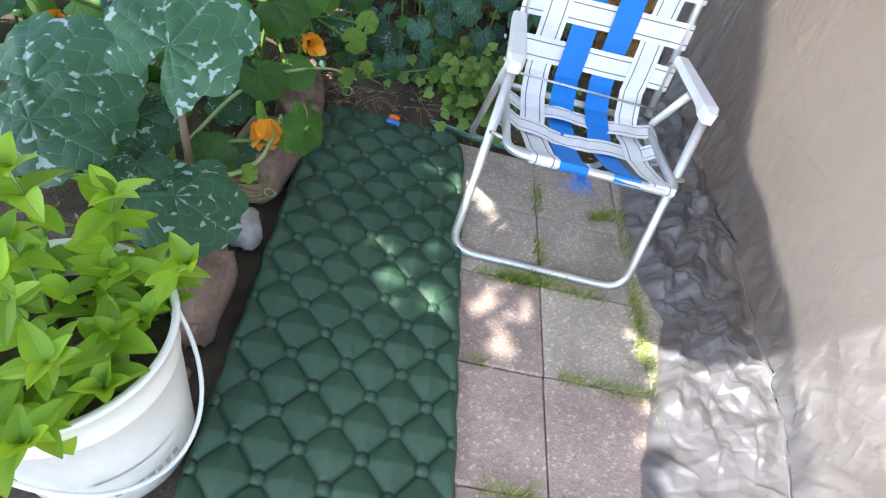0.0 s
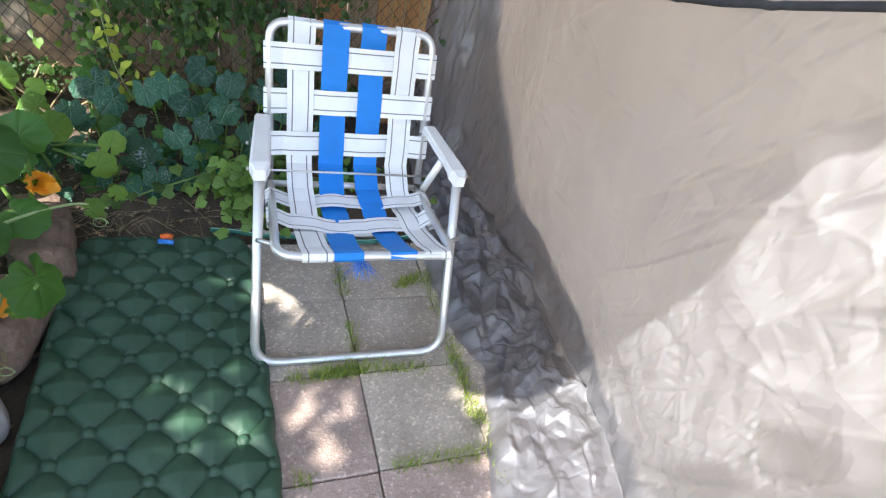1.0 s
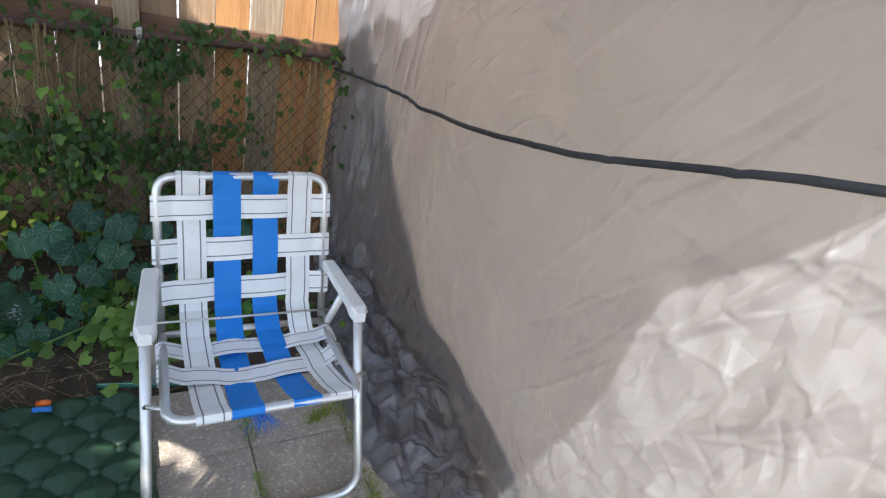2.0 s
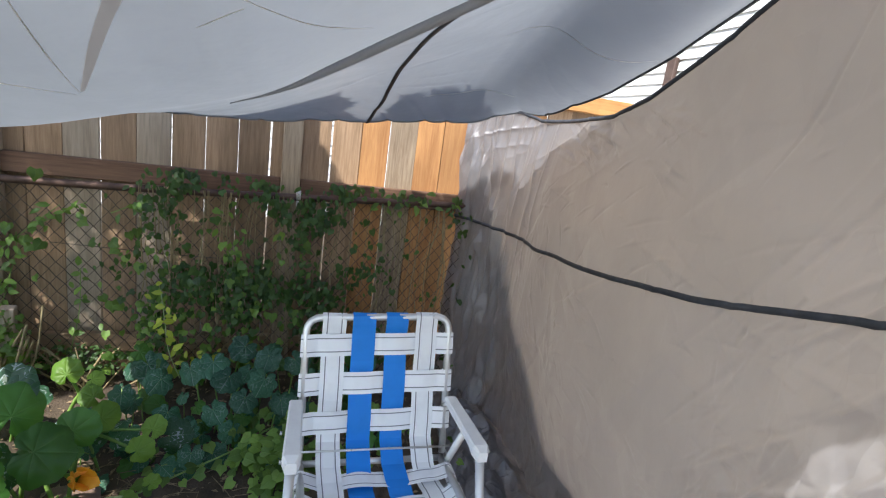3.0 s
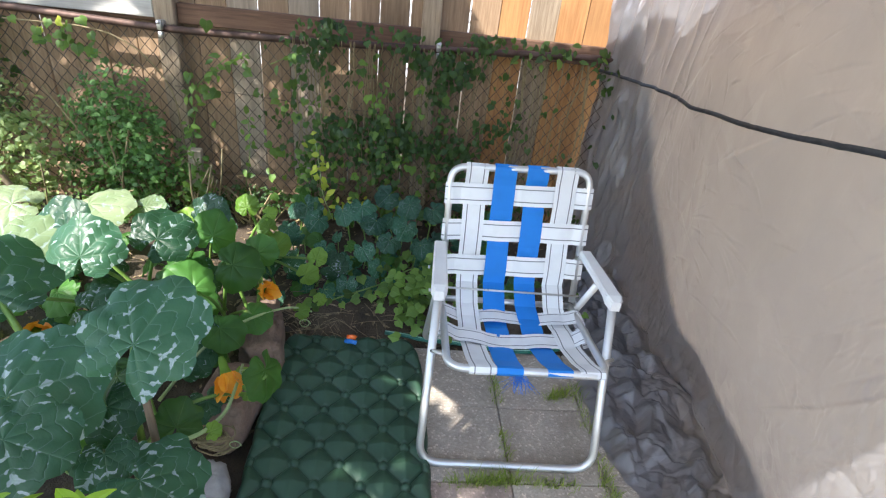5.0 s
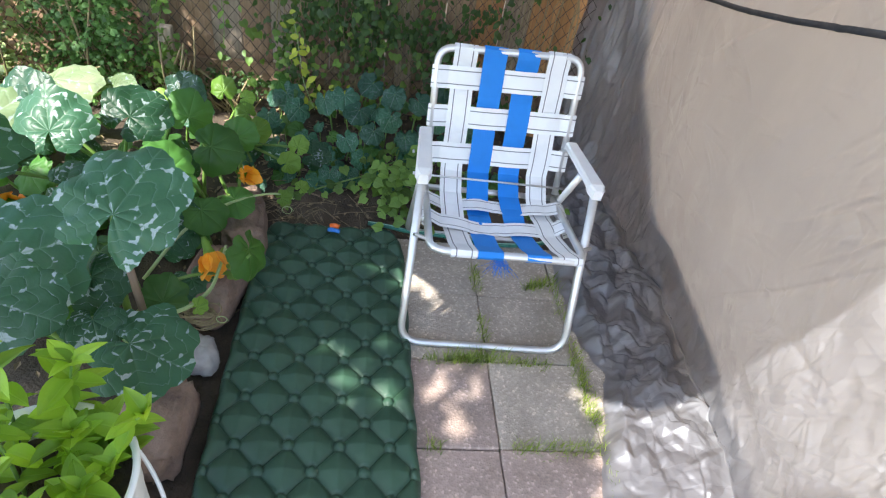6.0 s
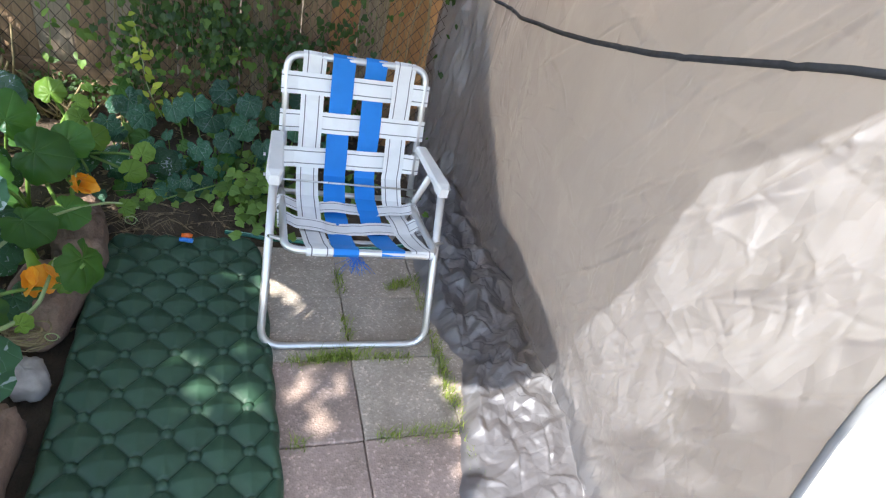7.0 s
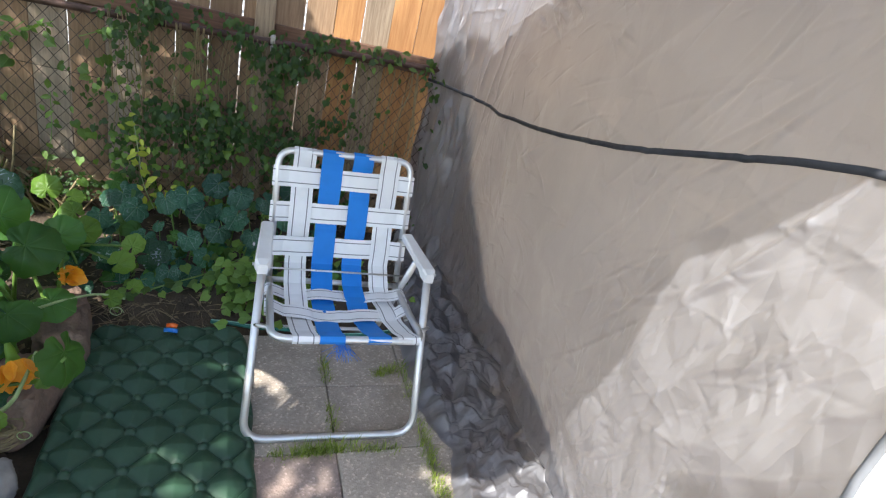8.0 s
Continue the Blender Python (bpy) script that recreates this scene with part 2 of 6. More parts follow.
SEAM = nylon("tan_seam", (0.60, 0.57, 0.52), (0.72, 0.69, 0.64), 0.85, (0.88, 0.86, 0.82), 0.5, 0.4, 0.0)
PAD = plain("green_tpu_cloth", (0.025, 0.064, 0.037), (0.039, 0.092, 0.055), 5.0, 0.50, 0.22, 170.0, 0.0015, shift=False, spec=0.42)
HOSE = plain("green_hose", (0.01, 0.10, 0.075), (0.02, 0.17, 0.125), 30.0, 0.35)
BUCKET = label_material("bucket_plastic")
SIDING = plain("white_siding", (0.60, 0.60, 0.60), (0.68, 0.68, 0.67), 2.0, 0.6, 0.05)
DARKWOOD = plain("dark_trim", (0.05, 0.03, 0.025), (0.1, 0.06, 0.045), 10.0)
STEM = plain("green_stem", (0.10, 0.20, 0.035), (0.22, 0.36, 0.08), 30.0, 0.55, 0.2)
STEM_PALE = plain("pale_stem", (0.26, 0.36, 0.13), (0.42, 0.50, 0.24), 30.0, 0.55, 0.2)
STEM_DRY = plain("dry_stem", (0.16, 0.12, 0.06), (0.36, 0.29, 0.16), 30.0, 0.8, 0.2)
PETAL = plain("orange_petal", (0.78, 0.25, 0.01), (0.92, 0.46, 0.03), 26.0, 0.5, 0.3)
SQUASH = leaf_material("mottled_squash_leaf", (0.020, 0.074, 0.036), (0.050, 0.142, 0.078), (0.12, 0.23, 0.12), (0.14, 0.38, 0.06), mottle=1.0, rough=0.40)
SQUASH_PLAIN = leaf_material("green_squash_leaf", (0.030, 0.105, 0.022), (0.075, 0.21, 0.04), (0.18, 0.32, 0.10), (0.25, 0.5, 0.06), mottle=0.0)
SQUASH_YOUNG = leaf_material("young_squash_leaf", (0.10, 0.24, 0.03), (0.22, 0.38, 0.06), (0.4, 0.52, 0.2), (0.5, 0.7, 0.1), share=0.4)
# The glare of direct sun is put into this pale mottled leaf colour.
SQUASH_SUNLIT_TONE = leaf_material("sunlit_tone_squash_leaf", (0.16, 0.26, 0.11), (0.34, 0.42, 0.24), (0.45, 0.52, 0.35), (0.4, 0.6, 0.15), mottle=0.8, rough=0.36)
SMALL_DARK = leaf_material("veined_small_leaf", (0.020, 0.085, 0.052), (0.055, 0.17, 0.098), (0.50, 0.58, 0.52), (0.10, 0.3, 0.08), mottle=0.25)
BASIL = leaf_material("bright_soft_leaf", (0.17, 0.36, 0.022), (0.36, 0.57, 0.05), (0.38, 0.58, 0.11), (0.55, 0.80, 0.05), per=0.35, rough=0.38, share=0.42)
IVY = leaf_material("dark_vine_leaf", (0.018, 0.045, 0.014), (0.055, 0.115, 0.03), (0.12, 0.2, 0.07), (0.2, 0.4, 0.05), island=True)
VINE = leaf_material("green_vine_leaf", (0.04, 0.11, 0.02), (0.18, 0.31, 0.06), (0.2, 0.34, 0.1), (0.4, 0.6, 0.08), island=True)
CREEPER = leaf_material("creeper_leaf", (0.04, 0.11, 0.02), (0.18, 0.31, 0.06), (0.2, 0.34, 0.1), (0.4, 0.6, 0.08))
BUSH = leaf_material("bush_leaf", (0.04, 0.125, 0.03), (0.15, 0.31, 0.08), (0.2, 0.34, 0.12), (0.3, 0.5, 0.1), island=True)
# Yellow-green leaf, paler than BUSH: sunlit brightness is put into its colour.
BUSH_SUNLIT_TONE = leaf_material("sunlit_tone_bush_leaf", (0.10, 0.20, 0.05), (0.34, 0.42, 0.16), (0.4, 0.46, 0.25), (0.5, 0.6, 0.15), island=True)
YELLOW = leaf_material("yellow_leaf", (0.30, 0.42, 0.03), (0.52, 0.58, 0.06), (0.6, 0.6, 0.2), (0.8, 0.8, 0.1), island=True)
GRASS = leaf_material("grass_blade", (0.15, 0.25, 0.03), (0.40, 0.46, 0.10), (0.3, 0.4, 0.1), (0.45, 0.6, 0.1), island=True, share=0.25)
LITTER = plain("dry_litter", (0.12, 0.085, 0.05), (0.36, 0.27, 0.16), 60.0, 0.9)


# ---- building blocks ----
class Geo:
    """Vertices, faces and UVs on the way to one mesh."""

    def __init__(self):
        self.v, self.f, self.uv = [], [], []

    def add(self, verts, faces, uvs=None):
        base = len(self.v)
        self.v += [tuple(p) for p in verts]
        self.f += [tuple(base + i for i in face) for face in faces]
        self.uv += list(uvs) if uvs else [(0.5, 0.5)] * len(verts)
        return self

    def grid(self, rows, close=False, uvs=None):
        """A net of quads over rows of points; close: the rows run round."""
        n, m = len(rows), len(rows[0])
        faces = []
        for i in range(n - 1):
            for j in range(m if close else m - 1):
                k = (j + 1) % m
                faces.append((i * m + j, i * m + k, (i + 1) * m + k, (i + 1) * m + j))
        return self.add([p for row in rows for p in row], faces, uvs)

    def tube(self, path, radius, sides=8, caps=True, flat=1.0):
        """A tube along a path; radius is a number or one for each point."""
        pts = [Vector(p) for p in path]
        rad = radius if isinstance(radius, (list, tuple)) else [radius] * len(pts)
        rows, side = [], None
        for i, p in enumerate(pts):
            way = (pts[min(i + 1, len(pts) - 1)] - pts[max(i - 1, 0)]).normalized()
            if side is None:
                side = way.orthogonal().normalized()
            side = (side - way * side.dot(way)).normalized()
            up = way.cross(side)
            rows.append([p + rad[i] * (side * math.cos(a) + up * flat * math.sin(a)) for a in (2 * math.pi * k / sides for k in range(sides))])
        base = len(self.v)
        self.grid(rows, close=True)
        if caps:
            self.f.append(tuple(base + k for k in reversed(range(sides))))
            self.f.append(tuple(base + (len(rows) - 1) * sides + k for k in range(sides)))
        return self

    def box(self, lo, hi, bevel=0.0, turn=None):
        bm = bmesh.new()
        bmesh.ops.create_cube(bm, size=1)
        for v in bm.verts:
            v.co = [lo[i] + (v.co[i] + 0.5) * (hi[i] - lo[i]) for i in range(3)]
        if bevel:
            bmesh.ops.bevel(bm, geom=bm.edges[:], offset=bevel, segments=1, affect="EDGES", profile=0.5)
        if turn is not None:
            bm.transform(turn)
        bm.verts.index_update()
        self.add([v.co[:] for v in bm.verts], [[v.index for v in f.verts] for f in bm.faces])
        bm.free()
        return self

    def ribbon(self, path, across, width, thick):
        """A strap along a path: across is its sideways way, thick its depth."""
        pts, w = [Vector(p) for p in path], Vector(across).normalized()
        rows, uvs = [], []
        for i, p in enumerate(pts):
            way = (pts[min(i + 1, len(pts) - 1)] - pts[max(i - 1, 0)]).normalized()
            up = w.cross(way).normalized() * thick / 2
            rows.append([p - w * width / 2 + up, p + w * width / 2 + up, p + w * width / 2 - up, p - w * width / 2 - up])
            uvs += [(0, i), (1, i), (1, i), (0, i)]
        base = len(self.v)
        self.grid(rows, close=True, uvs=uvs)
        n = len(rows) - 1
        self.f += [(base + 3, base + 2, base + 1, base), (base + 4 * n, base + 4 * n + 1, base + 4 * n + 2, base + 4 * n + 3)]
        return self

    def mesh(self, name, material, origin=(0, 0, 0), smooth=True):
        o = Vector(origin)
        me = bpy.data.meshes.new(name)
        me.from_pydata([tuple(Vector(p) - o) for p in self.v], [], self.f)
        layer = me.uv_layers.new(name="UVMap")
        flat = [c for loop in me.loops for c in self.uv[loop.vertex_index]]
        layer.data.foreach_set("uv", flat)
        me.polygons.foreach_set("use_smooth", [smooth] * len(me.polygons))
        me.materials.append(material)
        me.update()
        return me


def thing(name, at, label, category, group="", kind=""):
    ob = new(name)
    ob.empty_display_size = 0.05
    ob.matrix_basis = Matrix.Translation(at)
    return tagged(ob, label, category, group, kind)


def root_place(ob):
    while ob.parent:
        ob = ob.parent
    return ob.matrix_basis.translation


def part(name, geo, material, parent, label="", smooth=True):
    """One mesh under a thing or a part, from world places."""
    ob = new(name, geo.mesh(name, material, root_place(parent), smooth))
    ob.parent = parent
    return tagged(ob, label)


def piece(name, mesh, parent, m):
    """One of many pieces that share a mesh, at a pose relative to its thing."""
    ob = new(name, mesh)
    ob.parent = parent
    ob.matrix_basis = m
    return ob


def solo(name, geo, material, at, label, category, kind="", smooth=True, group=""):
    ob = new(name, geo.mesh(name, material, at, smooth))
    ob.matrix_basis = Matrix.Translation(at)
    return tagged(ob, label, category, group, kind)


def ss(a, b, x):
    t = min(1, max(0, (x - a) / (b - a)))
    return t * t * (3 - 2 * t)


def spline(pts, n):
    """A smooth line through a few points, in n steps."""
    p = [Vector(q) for q in pts]
    p = [2 * p[0] - p[1], *p, 2 * p[-1] - p[-2]]
    out = []
    for k in range(n + 1):
        s = k / n * (len(p) - 3)
        i = min(int(s), len(p) - 4)
        t = s - i
        a, b, c, d = p[i : i + 4]
        out.append(0.5 * (2 * b + (c - a) * t + (2 * a - 5 * b + 4 * c - d) * t * t + (3 * b - a - 3 * c + d) * t ** 3))
    return out


def nz(x, y, z=0.0):
    return noise.noise(Vector((x, y, z)))


def lerp(xs, ys, x):
    return float(np.interp(x, xs, ys))


# ---- ground ----
def ground_height(x, y):
    bed = max(1 - ss(-0.97, -0.86, x), ss(0.95, 1.15, y)) * (1 - ss(0.1, 0.4, x) * 0.7)
    rough = 0.022 * nz(x * 5, y * 5) + 0.012 * nz(x * 17, y * 17, 3)
    return -0.032 + 0.075 * bed + rough * (0.25 + bed)


def build_ground():
    xs = [-60, -20, -8, -5] + [-3.4 + 0.04 * i for i in range(111)] + [1.5, 3, 6, 12, 60]
    ys = [-60, -20, -6, -3] + [-1.2 + 0.04 * i for i in range(88)] + [2.6, 4, 8, 20, 60]
    g = Geo().grid([[(x, y, ground_height(x, y) if -3.4 <= x <= 1.1 and -1.2 <= y <= 2.4 else -0.035) for y in ys] for x in xs])
    solo("ground", g, SOIL, (0, 0, 0), "dark garden soil round the patio", "ground", "structure")
    g = Geo().box((0.625, -4.0, -0.12), (3.9, 1.9, -0.01), 0.01)
    solo("concrete_walk", g, CONCRETE, (0, 0, 0), "pale sunlit concrete beyond the tarp", "ground", "structure", smooth=False)


PATCH = 0.305


def build_pavement():
    base = thing("pavement", (0, 0, 0), "weathered concrete patio pavers with grassy joints", "pavement", kind="structure")
    meshes = {}
    for tone, material in (("pink", PAVER_PINK), ("grey", PAVER_GREY)):
        for k in range(2):
            g = Geo().box((-0.1512, -0.1512, -0.05), (0.1512, 0.1512, 0.0), 0.0035)
            meshes[tone, k] = g.mesh("paver", material, smooth=False)
    for j in range(-7, 3):
        for i in range(-2, 2):
            pink = (i < 0 and j < 1) or j < 0
            m = pose(i * PATCH + PATCH / 2 + R.uniform(-0.0015, 0.0015), j * PATCH + PATCH / 2, R.uniform(-0.004, 0.002), R.uniform(-0.5, 0.5), R.uniform(-0.5, 0.5), R.uniform(-0.5, 0.5))
            piece("paver", meshes["pink" if pink else "grey", R.randrange(2)], base, m)


def build_grass():
    g = Geo()
    runs = [((-0.20, 0.30), (0.0, 0.31), 170), ((0.0, 0.312), (0.2, 0.30), 120), ((0.05, 0.0), (0.30, 0.0), 170), ((0.305, 0.05), (0.315, 0.42), 190),
            ((0.31, 0.5), (0.31, 0.75), 90), ((0.19, 0.66), (0.29, 0.70), 160), ((0.0, 0.38), (0.0, 0.5), 60), ((-0.12, 0.30), (0.02, 0.315), 160), ((0.29, 0.1), (0.30, 0.33), 130), ((0.0, 0.63), (0.0, 0.76), 60), ((-0.2, 0.0), (-0.17, 0.0), 30),
            ((-0.16, -0.305), (-0.03, -0.305), 70), ((0.31, -0.3), (0.31, 0.0), 60), ((0.0, -0.31), (0.25, -0.31), 40)]
    for a, b, count in runs:
        for _ in range(round(count * 1.6)):
            t = R.random()
            x, y = a[0] + (b[0] - a[0]) * t + R.gauss(0, 0.011), a[1] + (b[1] - a[1]) * t + R.gauss(0, 0.011)
            h, turn, lean = R.uniform(0.012, 0.045), R.uniform(0, 6.28), R.uniform(0.15, 0.9)
            w = R.uniform(0.0008, 0.0018)
            way, side = Vector((math.cos(turn), math.sin(turn), 0)), Vector((-math.sin(turn), math.cos(turn), 0))
            p0 = Vector((x, y, -0.008))
            p1 = p0 + Vector((0, 0, h * 0.6)) + way * h * lean * 0.35
            p2 = p0 + Vector((0, 0, h)) + way * h * lean
            g.add([p0 - side * w, p0 + side * w, p1 + side * w * 0.8, p1 - side * w * 0.8, p2], [(0, 1, 2, 3), (3, 2, 4)], [(0.4, 0)] * 5)
    solo("grass", g, GRASS, (0, 0, 0), "short yellow-green grass growing in the paver joints", "grass", "stuff")


def build_litter():
    """Dry leaf bits, twigs and crumbs on the soil."""
    g = Geo()
    for _ in range(1500):
        x, y = (R.uniform(-2.2, -0.82), R.uniform(-0.3, 1.9)) if R.random() < 0.5 else (R.uniform(-1.3, 0.55), R.uniform(0.94, 1.9))
        z = ground_height(x, y) + 0.006
        n, s, turn = Vector((R.uniform(-0.5, 0.5), R.uniform(-0.5, 0.5), 1)).normalized(), R.uniform(0.006, 0.022), R.uniform(0, 6.28)
        a = n.orthogonal().normalized()
        a.rotate(Matrix.Rotation(turn, 3, n))
        b = n.cross(a)
        p = Vector((x, y, z))
        g.add([p - a * s, p - b * s * 0.4 + n * s * 0.2, p + a * s, p + b * s * 0.45 + n * 0.25 * s], [(0, 1, 2), (0, 2, 3)])
    for _ in range(130):
        x, y = R.uniform(-1.0, -0.1), R.uniform(0.96, 1.5)
        z, turn, s = ground_height(x, y) + 0.008, R.uniform(0, 6.28), R.uniform(0.03, 0.09)
        d = Vector((math.cos(turn), math.sin(turn), R.uniform(-0.1, 0.3))) * s
        p = Vector((x, y, z))
        g.tube([p - d, p + Vector((0, 0, 0.006)), p + d], 0.0013, 4)
    for _ in range(26):
        p = Vector((R.uniform(-0.84, -0.62), R.uniform(0.93, 1.0), 0.05))
        q = p + Vector((R.uniform(0.02, 0.12), R.uniform(-0.05, 0.02), R.uniform(-0.03, 0.03)))
        g.tube([p, (p + q) / 2 + Vector((0, 0, R.uniform(0.01, 0.05))), q], 0.0009, 4)
    solo("leaf_litter", g, LITTER, (0, 0, 0), "dry leaf bits and twigs lying on the soil", "litter", "stuff", smooth=False)


# ---- fence ----
GAP, STEP, FENCE_Y = -0.124, 0.1435, 2.0


def build_fence():
    fence = thing("wooden_fence", (-0.5, FENCE_Y, -0.03), "weathered cedar board fence behind the garden bed", "fence", kind="structure")
    meshes = {}
    for key, material in (("brown", WOOD_BROWN), ("orange", WOOD_ORANGE), ("pale", WOOD_PALE), ("grey", WOOD_GREY)):
        g = Geo().box((-0.0695, 0, 0), (0.0695, 0.018, 1.62), 0.002)
        meshes[key] = g.mesh("board", material, smooth=False)
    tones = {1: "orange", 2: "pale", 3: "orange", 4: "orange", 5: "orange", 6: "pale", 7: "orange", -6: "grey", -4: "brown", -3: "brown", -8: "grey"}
    # Boards past x=1.9 are unseen, added to keep light off the tarp.
    for k in range(-19, 29):
        x = GAP + STEP * (k + 0.5)
        m = pose(x + 0.5 + R.uniform(-0.001, 0.001), R.uniform(-0.002, 0.004), R.uniform(-0.01, 0.02), 0, R.uniform(-0.15, 0.15), R.uniform(-0.8, 0.8))
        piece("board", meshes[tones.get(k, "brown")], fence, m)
    # Rails run on with the unseen added boards to x=4.
    for z0, z1, material in ((0.985, 1.075, WOOD_RAIL), (0.16, 0.25, WOOD_RAIL_LOW)):
        for x0, x1 in ((-2.9, -1.575), (-1.485, -0.355), (-0.262, 0.62), (0.62, 2.3), (2.3, 4.0)):
            part("fence_rail", Geo().box((x0, 1.958, z0), (x1, 1.997, z1), 0.004), material, fence, smooth=False)
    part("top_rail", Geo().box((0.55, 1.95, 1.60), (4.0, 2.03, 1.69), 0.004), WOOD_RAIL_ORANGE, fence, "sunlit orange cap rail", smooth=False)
    part("pale_plank", Geo().box((-2.9, 1.934, 1.005), (-1.58, 1.956, 1.078), 0.003), PLANK_PALE, fence, "whitewashed horizontal plank", smooth=False)
    for x, material in ((-0.3085, WOOD_PALE), (-1.53, WOOD_PALE), (-2.75, WOOD_BROWN)):
        part("fence_post", Geo().box((x - 0.045, 1.925, -0.1), (x + 0.045, 1.997, 1.6), 0.005), material, fence, smooth=False)


def build_chain_link():
    y = 1.885
    fence = thing("chain_link_fence", (-1.0, y, -0.03), "rusty chain-link fence with a top rail in front of the boards", "fence", kind="structure")
    def top(x):
        return 1.005 + 0.012 * math.sin(x * 1.7) + lerp([-3, -1.5, 0.6], [0.0, -0.03, 0.02], x)
    part("top_rail", Geo().tube([(x, y, top(x)) for x in np.linspace(-3.0, 0.62, 24)], 0.0165, 12), RUST, fence, "rust-brown steel pipe")
    g, w, tall = Geo(), 0.029, 0.034
    for i in range(int(3.55 / w)):
        pts = []
        for j in range(31):
            x = -2.95 + w * (i + (j + i) % 2)
            z = top(x) - 0.012 - j * tall
            pts.append((x + 0.003 * nz(i * 3.1, j * 2.3), y + (0.004 if j % 2 else -0.004) + 0.008 * nz(x * 2, z * 2), z))
        g.tube(pts, 0.0022, 4, caps=False)
    ob = part("wire_mesh", g, WIRE, fence, "rusty diamond wire mesh")
    tagged(ob, kind="stuff")
    for x, z in ((-0.267, 1.012), (-1.527, 0.985)):
        b = Geo()
        b.tube([(x - 0.011, y, z), (x + 0.011, y, z)], 0.0215, 12)
        b.box((x - 0.011, y - 0.034, z - 0.02), (x + 0.011, y - 0.016, z + 0.022), 0.003)
        b.box((x - 0.009, y - 0.036, z - 0.052), (x + 0.012, y - 0.012, z - 0.026), 0.003)
        b.tube([(x, y - 0.045, z + 0.012), (x, y - 0.02, z + 0.012)], 0.007, 6)
        part("rail_clamp", b, ZINC, fence, "bright galvanised clamp")
    part("tension_wire", Geo().tube([(x, y - 0.02, 0.70 + 0.02 * math.sin(x * 3)) for x in np.linspace(-1.5, -0.5, 12)], 0.0018, 4), WIRE, fence)


def build_stub():
    lean = Matrix.Translation((-1.43, 1.79, 0)) @ Matrix.Rotation(radians(2), 4, "Y") @ Matrix.Rotation(radians(8), 4, "Z")
    g = Geo().box((-0.03, -0.026, -0.05), (0.03, 0.026, 0.44), 0.004, lean)
    solo("wooden_stub_post", g, WOOD_GREY, (-1.43, 1.79, 0), "short weathered wooden stub post overgrown with leaves", "post", smooth=False)
    g = Geo().tube(spline([(-1.98, 1.50, 0.0), (-2.14, 1.50, 0.35), (-2.34, 1.50, 0.78)], 8), [0.021 - 0.001 * k for k in range(9)], 7)
    solo("leaning_stick", g, BARK, (-2.0, 1.15, 0), "grey bare stick leaning in the sunlit bush", "stick")


# ---- neighbours ----
def build_house(name, at, length, height, turn, label):
    """A white clapboard house: lapped boards on the side that shows, plain behind."""
    house = thing(name, at, label, "house")
    house.matrix_basis = house.matrix_basis @ pose(0, 0, 0, 0, 0, turn)
    def local(nm, g, m, lb=""):
        ob = new(nm, g.mesh(nm, m, smooth=False))
        ob.parent = house
        return tagged(ob, lb)
    local("wall", Geo().box((0.02, 0, 0), (3.0, length, height)), SIDING)
    lap = 0.13
    g = Geo()
    for k in range(int(height / lap)):
        z = k * lap
        g.add([(-0.028, 0, z), (-0.028, length, z), (0.0, length, z + lap + 0.01), (0.0, 0, z + lap + 0.01), (0.02, 0, z), (0.02, length, z), (0.02, length, z + lap + 0.01), (0.02, 0, z + lap + 0.01)],
              [(0, 1, 2, 3), (4, 5, 1, 0), (3, 2, 6, 7), (0, 3, 7, 4), (1, 5, 6, 2)])
    tagged(local("clapboard_siding", g, SIDING, "lapped white boards"), kind="stuff")
    local("roof", Geo().box((-0.35, -0.3, height), (3.3, length + 0.3, height + 0.18), 0.03), DARKWOOD)
    return house, local


def build_neighbours():
    house, local = build_house("house", (4.0, -4.0, -0.035), 11.0, 4.6, 0, "white clapboard neighbouring house in full sun")
    local("downpipe", Geo().box((-0.09, 8.75, 0.0), (-0.03, 8.9, 2.62), 0.01), DARKWOOD, "dark brown downpipe")
    build_house("house", (4.0, 6.5, -0.035), 12.0, 3.6, 90, "long white house wall behind the board fence")


# ---- tarps ----
WALL_PLAN = spline([(0.575, 1.955, 0), (0.665, 1.70, 0), (0.735, 1.42, 0), (0.715, 1.1, 0), (0.66, 0.8, 0), (0.605, 0.4, 0), (0.575, 0.05, 0), (0.57, -0.3, 0), (0.585, -0.56, 0)], 300)


def wall_top(y):
    return lerp([-0.6, -0.2, 0.16, 0.37, 0.63, 0.82, 1.22, 1.45, 1.6, 1.96], [2.10, 1.95, 1.79, 1.68, 1.57, 1.52, 1.505, 1.50, 1.53, 1.56], y)


def crease(a, b, c=0.0):
    """Sharp cloth ridges, 0 to 1."""
    return (1 - abs(nz(a, b, c))) ** 6


def chance(i, j, seed):
    """A fixed random number for a knot of a lattice."""
    h = math.sin(i * 127.1 + j * 311.7 + seed * 74.7) * 43758.5453
    return h - math.floor(h)


def facets(a, b, seed=0):
    """Crumpled-cloth relief, 0 to 1: flat facets of uneven size that meet in straight sharp folds."""
    a, b = a + 0.55 * nz(a * 0.55, b * 0.55, seed), b + 0.55 * nz(a * 0.55, b * 0.55, seed + 31)
    k = (a + b) * 0.366
    i, j = math.floor(a + k), math.floor(b + k)
    u, v = a + k - i, b + k - j
    p, r = chance(i, j, seed), chance(i + 1, j + 1, seed)
    if u > v:
        q = chance(i + 1, j, seed)
        return p + (q - p) * u + (r - q) * v
    q = chance(i, j + 1, seed)
    return p + (q - p) * v + (r - q) * u


